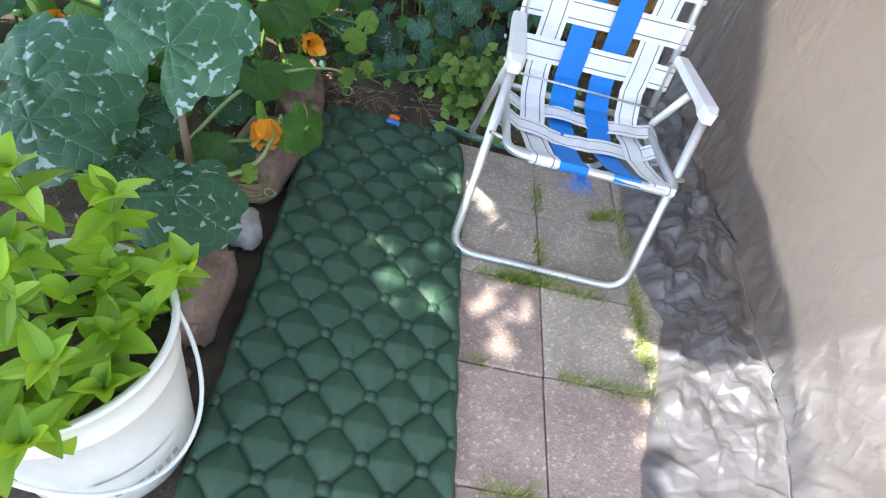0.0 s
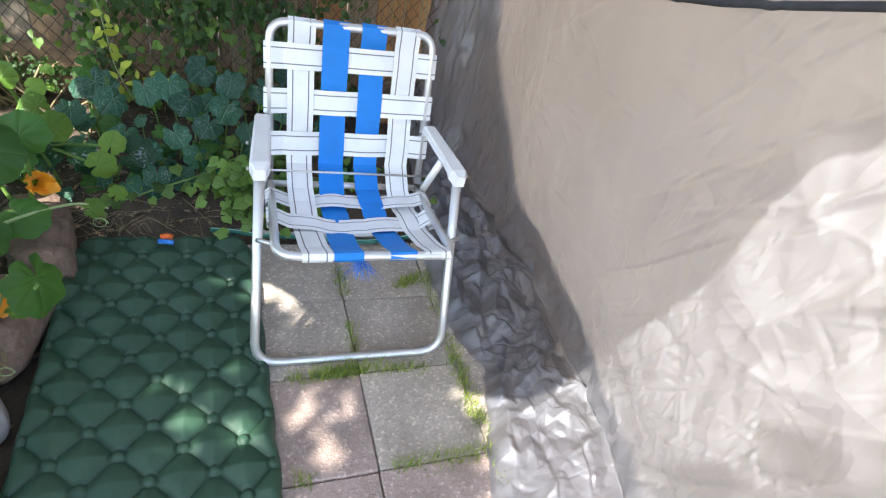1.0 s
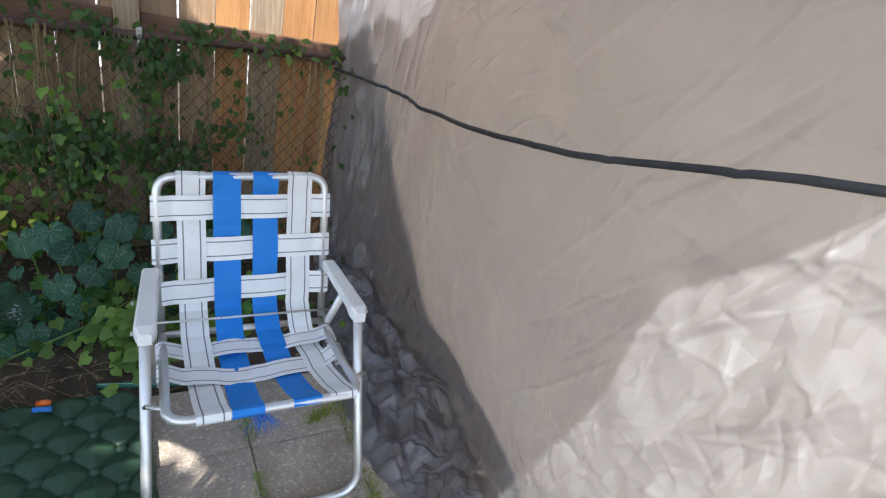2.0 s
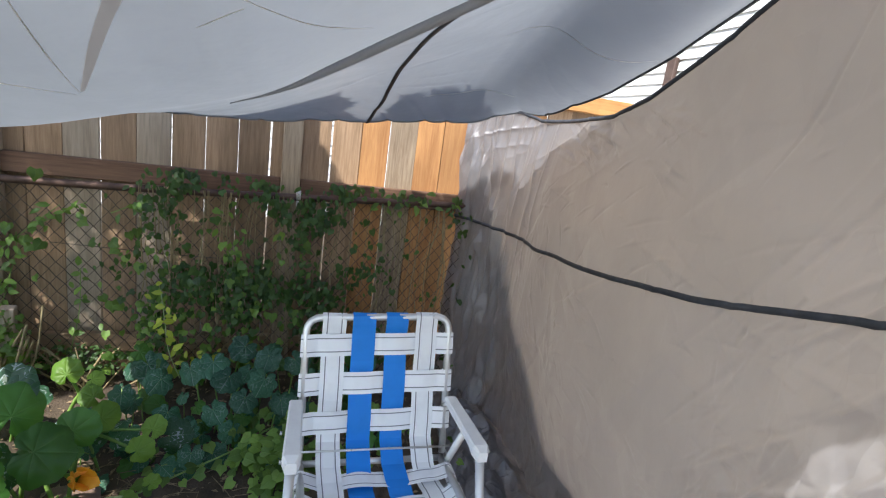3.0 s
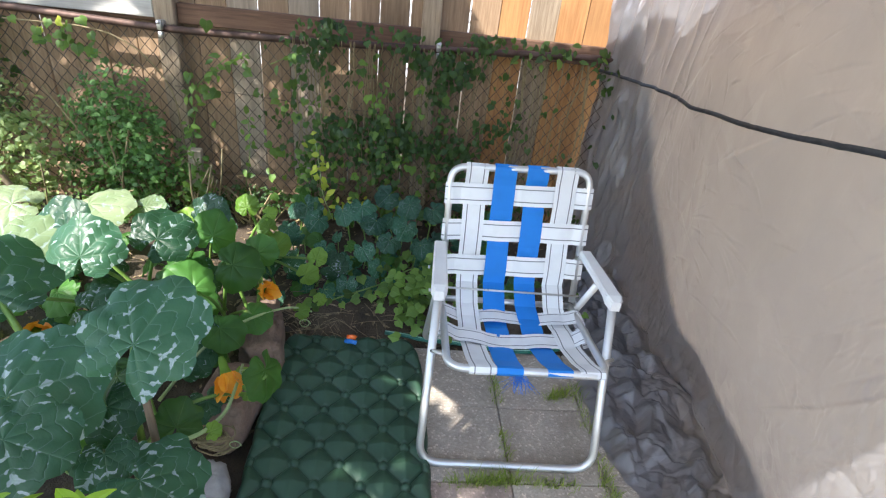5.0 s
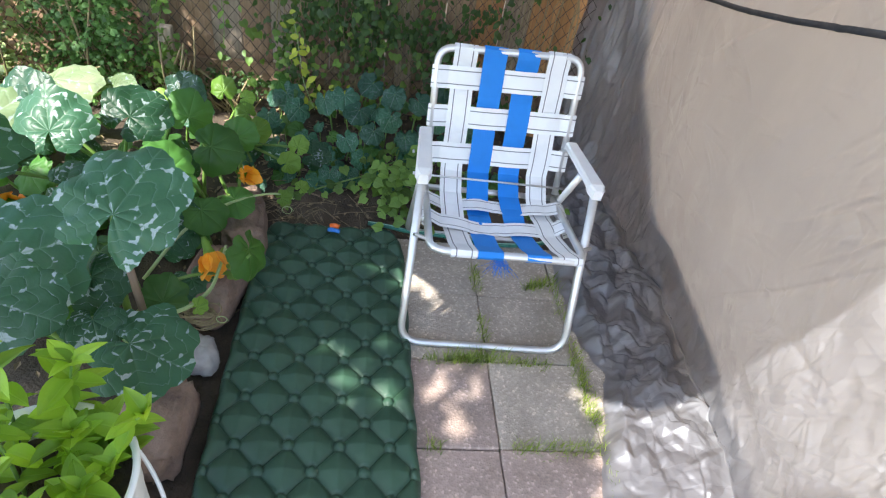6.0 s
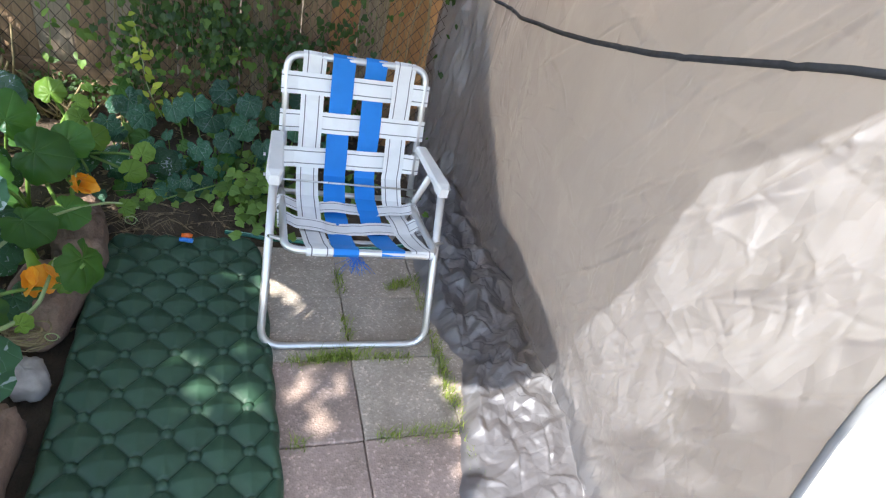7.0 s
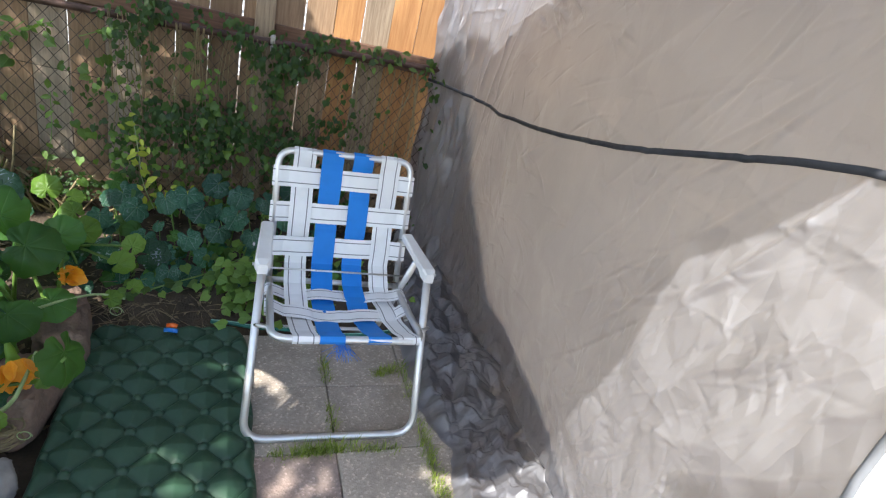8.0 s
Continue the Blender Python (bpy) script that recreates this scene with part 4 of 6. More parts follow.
# ---- folding chair ----
def build_chair():
    cx = -0.012
    chair = thing("lawn_chair", (cx, 0.6, 0.0), "folding aluminium lawn chair with white and blue webbing", "chair")
    r = 0.0125
    def bend(points, radius=0.07, n=7):
        """A tube path with rounded corners."""
        p = [Vector(q) for q in points]
        out = [p[0]]
        for a, b, c in zip(p, p[1:], p[2:]):
            u, v = (a - b).normalized(), (c - b).normalized()
            s, e = b + u * radius, b + v * radius
            out += [s.lerp(b, t / n).lerp(b.lerp(e, t / n), t / n) for t in range(n + 1)]
        return out + [p[-1]]
    def ends(p, q, n=6):
        return [Vector(p).lerp(Vector(q), k / n) for k in range(n)]
    front = bend([(cx - 0.260, 0.475, 0.565), (cx - 0.275, 0.362, r), (cx + 0.275, 0.352, r), (cx + 0.238, 0.475, 0.565)], 0.075)
    part("front_leg_frame", Geo().tube(front, r, 12), ALUMINIUM, chair)
    rear = bend([(cx - 0.245, 0.60, 0.548), (cx - 0.250, 0.955, r), (cx + 0.250, 0.945, r), (cx + 0.236, 0.60, 0.548)], 0.07)
    part("rear_leg_frame", Geo().tube(rear, 0.0115, 12), ALUMINIUM, chair)
    seat = bend([(cx - 0.222, 0.735, 0.372), (cx - 0.226, 0.352, 0.408), (cx + 0.226, 0.345, 0.408), (cx + 0.222, 0.73, 0.372)], 0.055)
    part("seat_frame", Geo().tube(seat, 0.0115, 12), ALUMINIUM, chair)
    part("seat_crossbar", Geo().tube([(cx - 0.222, 0.735, 0.372), (cx + 0.222, 0.73, 0.372)], 0.010, 12), ALUMINIUM, chair)
    TOP, LOW = Vector((0, 0.862, 0.803)), Vector((0, 0.742, 0.385))
    def back(x, d):
        """A place on the back, d metres down from its top bar."""
        p = TOP.lerp(LOW, d / (TOP - LOW).length)
        return Vector((cx + x, p.y - 0.012 * (x / 0.22), p.z + 0.012 * (x / 0.22)))
    bar = bend([back(-0.224, 0.44), back(-0.226, 0.0), back(0.226, 0.0), back(0.224, 0.44)], 0.05)
    part("back_frame", Geo().tube(bar, 0.0115, 12), ALUMINIUM, chair)
    part("tie_rod", Geo().tube([(cx - 0.250, 0.715, 0.428), (cx + 0.240, 0.709, 0.428)], 0.0035, 8), ZINC, chair, "thin steel rod")
    for side in (-1, 1):
        x0, x1 = cx + (-0.260 if side < 0 else 0.238), cx + (-0.245 if side < 0 else 0.236)
        g = Geo()
        rows = []
        for k in range(13):
            t = k / 12
            y = 0.452 + 0.300 * t
            x = x0 + (x1 - x0) * t
            w = 0.0235 - 0.004 * t - 0.010 * max(0, 1 - t * 14) ** 2
            th = 0.030 - 0.010 * ss(0.06, 0.2, t)
            ztop = 0.592 - 0.012 * t - 0.008 * max(0, 1 - t * 10) ** 2
            b = 0.005
            rows.append([(x - w + b, y, ztop), (x + w - b, y, ztop), (x + w, y, ztop - b), (x + w, y, ztop - th), (x + w - 0.004, y, ztop - th), (x - w + 0.004, y, ztop - th), (x - w, y, ztop - th), (x - w, y, ztop - b)])
        g.grid(rows, close=True)
        g.f += [tuple(reversed(range(8))), tuple(range(96, 104))]
        arm = part("armrest", g, ARM_WHITE, chair, "white plastic armrest", smooth=False)
        for y in (0.478, 0.60):
            part("rivet", Geo().tube([(x0 + side * 0.022, y, 0.571), (x0 + side * 0.028, y, 0.571)], 0.005, 8), ZINC, arm)
        part("hinge_plate", Geo().box((x1 - 0.003, 0.69, 0.375), (x1 + 0.003, 0.775, 0.400), 0.002), ZINC, chair)
        part("arm_link", Geo().tube([(x1 - side * 0.004, 0.74, 0.562), (x1 - side * 0.016, 0.77, 0.54)], 0.009, 8), ALUMINIUM, chair)
        part("seat_pivot", Geo().tube([(cx + side * 0.222, 0.405, 0.402), (cx + side * 0.268, 0.43, 0.398)], 0.006, 8), ZINC, chair)
    # webbing: four straps up the back, five across
    uprights = ((-0.142, WEB_WHITE, 0.073, 0), (-0.050, WEB_BLUE, 0.073, 1), (0.054, WEB_BLUE, 0.071, 0), (0.150, WEB_WHITE, 0.071, 1))
    cross = (0.086, 0.206, 0.325)
    lift = 0.0048
    def seat_at(x, t, sag=1.0):
        """A place on the seat, t from its back (0) to the front bar (1)."""
        y = 0.715 + (0.350 - 0.715) * t
        z = lerp([0, 0.2, 0.55, 0.85, 1], [0.392, 0.372, 0.372, 0.398, 0.421], t)
        return Vector((cx + x, y, z - 0.012 * sag * math.sin(math.pi * t) * (1 - (x / 0.23) ** 2)))
    rows_s = (0.20, 0.44)
    normal = Vector((0, -0.96, 0.27))
    for k, (x, m, w, odd) in enumerate(uprights):
        path = [back(x, 0.012) - normal * 0.013, back(x, -0.004) - normal * 0.010 + Vector((0, 0, 0.009)), back(x, -0.012) + Vector((0, 0, 0.002)), back(x, -0.004) + normal * 0.012]
        for d in np.linspace(0.012, 0.385, 60):
            o = 0.0
            for i, c in enumerate(cross):
                over = (i + odd) % 2 == 1
                o += (1 if over else -1) * lift * max(0, 1 - (abs(d - c) / 0.052) ** 2) ** 1.0
            near = ss(0.06, 0.012, d) * 0.010
            path.append(back(x * (1 - 0.02 * d), d) + normal * (o + near))
        drift = {0: 0.012, 1: -0.004, 2: 0.032, 3: 0.028}[k]
        for t in np.linspace(0.06, 0.985, 60):
            o = 0.0
            for i, c in enumerate(rows_s):
                over = (i + odd + 0) % 2 == 0
                o += (1 if over else -1) * lift * max(0, 1 - (abs(t - c) / 0.14) ** 2)
            path.append(seat_at(x + drift * t, t) + Vector((0, 0, o)))
        f = seat_at(x + drift, 1.0)
        path += [f + Vector((0, -0.006, 0.000)), f + Vector((0, -0.0145, -0.012)), f + Vector((0, -0.008, -0.024)), f + Vector((0, 0.006, -0.026))]
        part("web_strap", Geo().ribbon(path, (1, 0, 0), w, 0.0016), m, chair, "blue woven strap" if m is WEB_BLUE else "white woven strap with dark edge lines", smooth=False)
    for i, d in enumerate(cross):
        path = [back(-0.214, d) - normal * 0.013, back(-0.238, d) - normal * 0.006, back(-0.240, d) + normal * 0.006]
        for x in np.linspace(-0.228, 0.228, 70):
            o = 0.0
            for k, (ux, _, w, odd) in enumerate(uprights):
                over = (i + odd) % 2 == 1
                o += (-1 if over else 1) * lift * max(0, 1 - (abs(x - ux) / 0.046) ** 2)
            path.append(back(x, d) + normal * (o + 0.010 * ss(0.18, 0.228, abs(x))))
        path += [back(0.240, d) + normal * 0.006, back(0.238, d) - normal * 0.006, back(0.214, d) - normal * 0.013]
        part("web_strap", Geo().ribbon(path, back(0, 0) - back(0, 1), 0.069, 0.0016), WEB_WHITE, chair, "white woven strap with dark edge lines", smooth=False)
    for i, t in enumerate(rows_s):
        path = [seat_at(-0.216, t) + Vector((0, 0, -0.013)), seat_at(-0.239, t) + Vector((0, 0, -0.004)), seat_at(-0.240, t) + Vector((0, 0, 0.012))]
        for x in np.linspace(-0.229, 0.229, 70):
            o = 0.0
            for k, (ux, _, w, odd) in enumerate(uprights):
                over = (i + odd) % 2 == 0
                drift = {0: 0.012, 1: -0.004, 2: 0.032, 3: 0.028}[k]
                o += (-1 if over else 1) * lift * max(0, 1 - (abs(x - ux - drift * t) / 0.046) ** 2)
            slack = -0.030 * math.sin(math.pi * (x + 0.22) / 0.44) * (1.0 if i else 0.3) + (0.018 if i == 0 else 0)
            p = seat_at(x, t, 0.2) + Vector((0, slack if i else 0.5 * slack, o + 0.016 * ss(0.17, 0.228, abs(x))))
            path.append(p)
        path += [seat_at(0.240, t) + Vector((0, 0, 0.012)), seat_at(0.239, t) + Vector((0, 0, -0.004)), seat_at(0.216, t) + Vector((0, 0, -0.013))]
        part("web_strap", Geo().ribbon(path, (0, 1, 0.02), 0.064, 0.0016), WEB_WHITE, chair, "white woven strap with dark edge lines", smooth=False)
    g = Geo()
    for _ in range(70):
        p = Vector((cx - 0.026 + R.gauss(0, 0.008), 0.352, 0.392))
        d = Vector((R.gauss(0.01, 0.022), R.gauss(0.0, 0.012), -R.uniform(0.02, 0.07)))
        g.tube([p, p + d * 0.5 + Vector((R.gauss(0, 0.004), 0, 0)), p + d], 0.0006, 3, caps=False)
    part("frayed_threads", g, THREAD, chair, "frayed blue threads")


# ---- edging stones, hose ----
def boulder(name, at, size, turn, material, label, seed, category="stone", flat=0.3):
    g = Geo()
    rows = []
    n, m = 36, 22
    for i in range(m + 1):
        th = math.pi * i / m
        row = []
        for j in range(n):
            ph = 2 * math.pi * j / n
            d = Vector((math.sin(th) * math.cos(ph), math.sin(th) * math.sin(ph), math.cos(th)))
            e = Vector([math.copysign(abs(c) ** (0.42 + flat * 0.3), c) for c in d])
            k = 1 + 0.20 * nz(d.x * 1.8 + seed, d.y * 1.8, d.z * 1.8) + 0.09 * nz(d.x * 5 + seed, d.y * 5, d.z * 5) + 0.03 * nz(d.x * 14, d.y * 14 + seed, d.z * 14)
            p = Vector((e.x * size[0], e.y * size[1], e.z * size[2])) * k * 0.5
            p.rotate(Euler((0, 0, radians(turn))))
            row.append(p + Vector(at) + Vector((0, 0, size[2] * 0.45)))
        rows.append(row)
    g.grid(rows, close=True)
    solo(name, g, material, at, label, category, group="stones edging the bed" if category == "stone" else "")


def build_edging():
    boulder("edging_stone", (-0.862, 0.80, -0.01), (0.15, 0.20, 0.15), 8, STONE, "reddish sandstone block edging the bed", 1)
    boulder("edging_stone", (-0.895, 0.53, -0.02), (0.17, 0.27, 0.15), -6, STONE, "flat-topped reddish stone beside the pad", 5)
    boulder("edging_stone", (-0.90, 0.02, -0.02), (0.16, 0.26, 0.12), 6, STONE, "reddish stone half hidden under a leaf", 9)
    boulder("edging_stone", (-0.93, 1.02, -0.02), (0.16, 0.18, 0.11), 20, STONE, "small brown stone in the bed", 13)
    boulder("pebble", (-0.865, 0.255, -0.02), (0.10, 0.13, 0.10), 30, PEBBLE, "smooth pale grey rounded stone", 17, "pebble", 1.6)
    g = Geo()
    for k in range(15):
        a, rr = R.uniform(0, 6.28), R.uniform(0.03, 0.055)
        pts = [(-0.885 + rr * 1.2 * math.cos(a + t), 0.355 + rr * 0.7 * math.sin(a + t), 0.06 + 0.004 * k + 0.006 * math.sin(3 * t)) for t in np.linspace(0, 4.6, 14)]
        g.tube(pts, 0.0022, 5)
    solo("vine_coil", g, STEM_DRY, (-0.885, 0.355, 0.03), "coil of dry vine lying on a stone", "vine")
    path = spline([(-0.42, 0.975, 0.02), (-0.34, 0.95, 0.03), (-0.26, 0.94, 0.022), (-0.12, 0.93, 0.02), (0.1, 0.90, 0.018), (0.3, 0.93, 0.02), (0.45, 1.02, 0.02)], 40)
    hose = thing("garden_hose", (-0.1, 0.94, 0.01), "thin green garden hose lying behind the pad", "hose")
    part("pipe", Geo().tube(path, 0.0095, 10), HOSE, hose)
    part("stripe", Geo().tube([p + Vector((0, -0.002, 0.0078)) for p in path], 0.0025, 5), plain("pale_green", (0.3, 0.55, 0.45), (0.4, 0.62, 0.5), 30.0, 0.4), hose, "pale stripe")


# ---- bucket ----
BX, BY = -0.91, -0.33


def build_bucket():
    pail = thing("bucket", (BX, BY, 0.0), "white plastic pail used as a plant pot beside the pad", "bucket")
    prof = [(0.0, 0.004), (0.138, 0.004), (0.143, 0.010), (0.1475, 0.12), (0.152, 0.24), (0.1555, 0.315), (0.1575, 0.318), (0.1578, 0.324), (0.1565, 0.328), (0.158, 0.360), (0.1595, 0.395), (0.167, 0.397), (0.168, 0.405), (0.164, 0.408), (0.156, 0.405), (0.152, 0.34), (0.147, 0.30), (0.0, 0.30)]
    n = 64
    g = Geo().grid([[(BX + r * math.cos(2 * math.pi * k / n), BY + r * math.sin(2 * math.pi * k / n), z) for k in range(n)] for r, z in prof], close=True)
    part("pail", g, BUCKET, pail)
    g = Geo().grid([[(BX + r * math.cos(2 * math.pi * k / 40), BY + r * math.sin(2 * math.pi * k / 40), 0.33 + 0.010 * nz(r * 30 * math.cos(k), r * 30 * math.sin(k))) for k in range(40)] for r in (0.0, 0.05, 0.1, 0.151)], close=True)
    part("potting_soil", g, SOIL, pail, "dark potting soil")
    pts = []
    for k in range(41):
        t = math.pi * k / 40
        a = -0.35
        side, out = Vector((math.cos(a + math.pi / 2), math.sin(a + math.pi / 2), 0)), Vector((math.cos(a), math.sin(a), 0))
        pts.append(Vector((BX, BY, 0.345)) + side * 0.171 * math.cos(t) + out * 0.176 * math.sin(t) + Vector((0, 0, -0.215 * math.sin(t))))
    handle = part("handle", Geo().tube(pts, 0.0042, 8), ARM_WHITE, pail, "white wire handle")
    for sgn in (0, 40):
        c = pts[sgn]
        o = (Vector((BX, BY, c.z)) - c).normalized()
        part("handle_ear", Geo().tube([c + o * 0.018, c - o * 0.006], 0.017, 14), BUCKET, pail)
    # printed panel low on the side: an empty rim and grey bars for unreadable print
    ink = plain("faded_ink", (0.30, 0.29, 0.26), (0.42, 0.40, 0.36), 40.0, 0.6)
    paper = plain("moulded_panel", (0.72, 0.71, 0.68), (0.80, 0.79, 0.76), 20.0, 0.45)
    def patch(a0, a1, z0, z1, off):
        rows = []
        for z in np.linspace(z0, z1, 6):
            rr = lerp([0.01, 0.12, 0.24, 0.315], [0.143, 0.1475, 0.152, 0.1555], z) + off
            rows.append([(BX + rr * math.cos(a), BY + rr * math.sin(a), z) for a in np.linspace(a0, a1, 20)])
        return Geo().grid(rows)
    part("label_panel", patch(-1.15, -0.15, 0.115, 0.165, 0.0025), paper, pail, "moulded white panel")
    for k in range(7):
        a = -1.0 + 0.12 * k
        part("printed_bar", patch(a, a + R.uniform(0.06, 0.10), 0.075, 0.095, 0.002), ink, pail, "faded grey print")


# ---- leaves ----
def squash_leaf(radius, seed, droop=0.28, lobes=0.19):
    """A broad lobed leaf: its stalk joins at the origin, its tip is along +y, its face is up."""
    rg = random.Random(seed)
    veins = [radians(v) for v in (-140, -88, -42, 0, 42, 88, 140)]
    ang = [radians(-166 + 332 * k / 84) for k in range(85)]
    rings = (0.0, 0.10, 0.20, 0.30, 0.40, 0.50, 0.60, 0.70, 0.79, 0.87, 0.94, 1.0)
    ph, cup, bow = rg.uniform(0, 6.28), rg.uniform(-0.10, 0.16), rg.uniform(-0.25, 0.25)
    rows, uvs = [], []
    for q in rings:
        row = []
        for a in ang:
            near = min(abs(a - v) for v in veins)
            lobe = math.cos(min(1, near / radians(24)) * math.pi / 2)
            rim = 0.80 + 0.24 * math.cos(a) + lobes * 0.8 * (lobe - 0.4) + 0.03 * math.sin(2.3 * a + 2 * ph)
            rim += (0.012 * math.sin(a * 31 + ph) + 0.045 * nz(a * 2.6, ph, 2)) * ss(0.6, 1, q)
            d = radius * rim * q * (1 - 0.10 * ss(2.5, 2.9, abs(a)))
            x, y = d * math.sin(a) / radius, d * math.cos(a) / radius
            pad = math.sin(min(1, near / radians(24)) * math.pi / 2)
            z = -droop * q * q * (0.6 + 0.4 * math.cos(2 * a + ph)) + 0.030 * pad * math.sin(math.pi * min(1, q * 1.05)) + cup * y * y + bow * x * abs(x)
            z += 0.16 * nz(x * 1.5 + ph, y * 1.5, ph) * q + 0.055 * q * nz(x * 4, y * 4, ph) + 0.07 * q ** 3 * nz(a * 2.4, ph, 5)
            row.append((d * math.sin(a), d * math.cos(a), z * radius))
            side = rg.uniform(0.9, 1.1)
            uvs.append((min(1.0, near * max(q, 0.28) * 2.2 * side), q))
        rows.append(row)
    return Geo().grid(rows, uvs=uvs)


def long_leaf(length, width, seed, fold=0.35, curl=0.35):
    """A pointed oval leaf along +y from its stalk."""
    rg = random.Random(seed)
    rows, uvs = [], []
    n = 8
    for i in range(n + 1):
        t = i / n
        w = width / 2 * (math.sin(math.pi * t ** 0.8) ** 0.75) * (1 - 0.15 * t) + 0.0006
        row = []
        for k in (-1, -0.55, 0, 0.55, 1):
            x = w * k
            row.append((x + 0.04 * length * t * t * rg.uniform(-0.2, 0.2), length * t, -curl * length * t * t + fold * abs(x) + 0.02 * length * math.sin(9 * t + k)))
            uvs.append((abs(k) * 0.6, t))
        rows.append(row)
    return Geo().grid(rows, uvs=uvs)


def small_leaf(g, at, normal, way, size, shape):
    """Adds one little leaf of a few faces to a mass of foliage."""
    n = Vector(normal).normalized()
    y = Vector(way)
    y = (y - n * y.dot(n)).normalized()
    x = y.cross(n)
    p = Vector(at)
    if shape == "ivy":
        pts = [(0, 0.04, 0), (-0.32, -0.10, -0.05), (-0.50, 0.16, -0.03), (-0.50, 0.44, -0.08), (-0.27, 0.66, -0.02), (0, 1.0, -0.14), (0.27, 0.66, -0.02), (0.50, 0.44, -0.08), (0.50, 0.16, -0.03), (0.32, -0.10, -0.05), (0, 0.4, 0.06)]
        faces = [(10, 0, 1, 2), (10, 2, 3, 4), (10, 4, 5), (10, 5, 6), (10, 6, 7, 8), (10, 8, 9, 0)]
        uv = [(0, 0), (0.5, 1), (0.4, .6), (0.3, 1), (0.4, .6), (0.0, 1), (0.4, .6), (0.3, 1), (0.4, .6), (0.5, 1), (0, .4)]
    else:
        pts = [(0, 0, 0), (-0.26, 0.3, 0.06), (-0.22, 0.65, 0.02), (0, 1.0, -0.12), (0.22, 0.65, 0.02), (0.26, 0.3, 0.06), (0, 0.45, -0.02)]
        faces = [(6, 0, 1), (6, 1, 2), (6, 2, 3), (6, 3, 4), (6, 4, 5), (6, 5, 0)]
        uv = [(0, 0), (0.5, 0.3), (0.5, 0.6), (0, 1), (0.5, 0.6), (0.5, 0.3), (0, 0.5)]
    g.add([p + (x * a + y * b + n * c) * size for a, b, c in pts], faces, uv)


def set_leaf(mesh, parent, hub, normal, tip, name="leaf", label=""):
    """Places a leaf mesh: its hub, the way its face looks and the way its tip points."""
    n = Vector(normal).normalized()
    y = Vector(tip)
    y = (y - n * y.dot(n)).normalized()
    x = y.cross(n)
    m = Matrix((x, y, n)).transposed().to_4x4()
    m.translation = Vector(hub) - root_place(parent)
    return tagged(piece(name, mesh, parent, m), label)


def stalk(parent, a, b, r0, r1, material, name="stalk", sag=0.03, sides=7):
    a, b = Vector(a), Vector(b)
    mid = a.lerp(b, 0.55) + Vector((0, 0, sag)) + Vector((R.uniform(-1, 1), R.uniform(-1, 1), 0)) * 0.02
    pts = spline([a, mid, b], 8)
    return part(name, Geo().tube(pts, [r0 + (r1 - r0) * k / 8 for k in range(9)], sides), material, parent)


LEAF_MESHES = {}


def leaf_mesh(kind, radius, seed, material, **more):
    key = (kind, round(radius, 3), seed, material.name, tuple(sorted(more.items())))
    if key not in LEAF_MESHES:
        g = squash_leaf(radius, seed, **more) if kind == "squash" else long_leaf(radius, radius * 0.58, seed, **more)
        LEAF_MESHES[key] = g.mesh("leaf", material)
    return LEAF_MESHES[key]


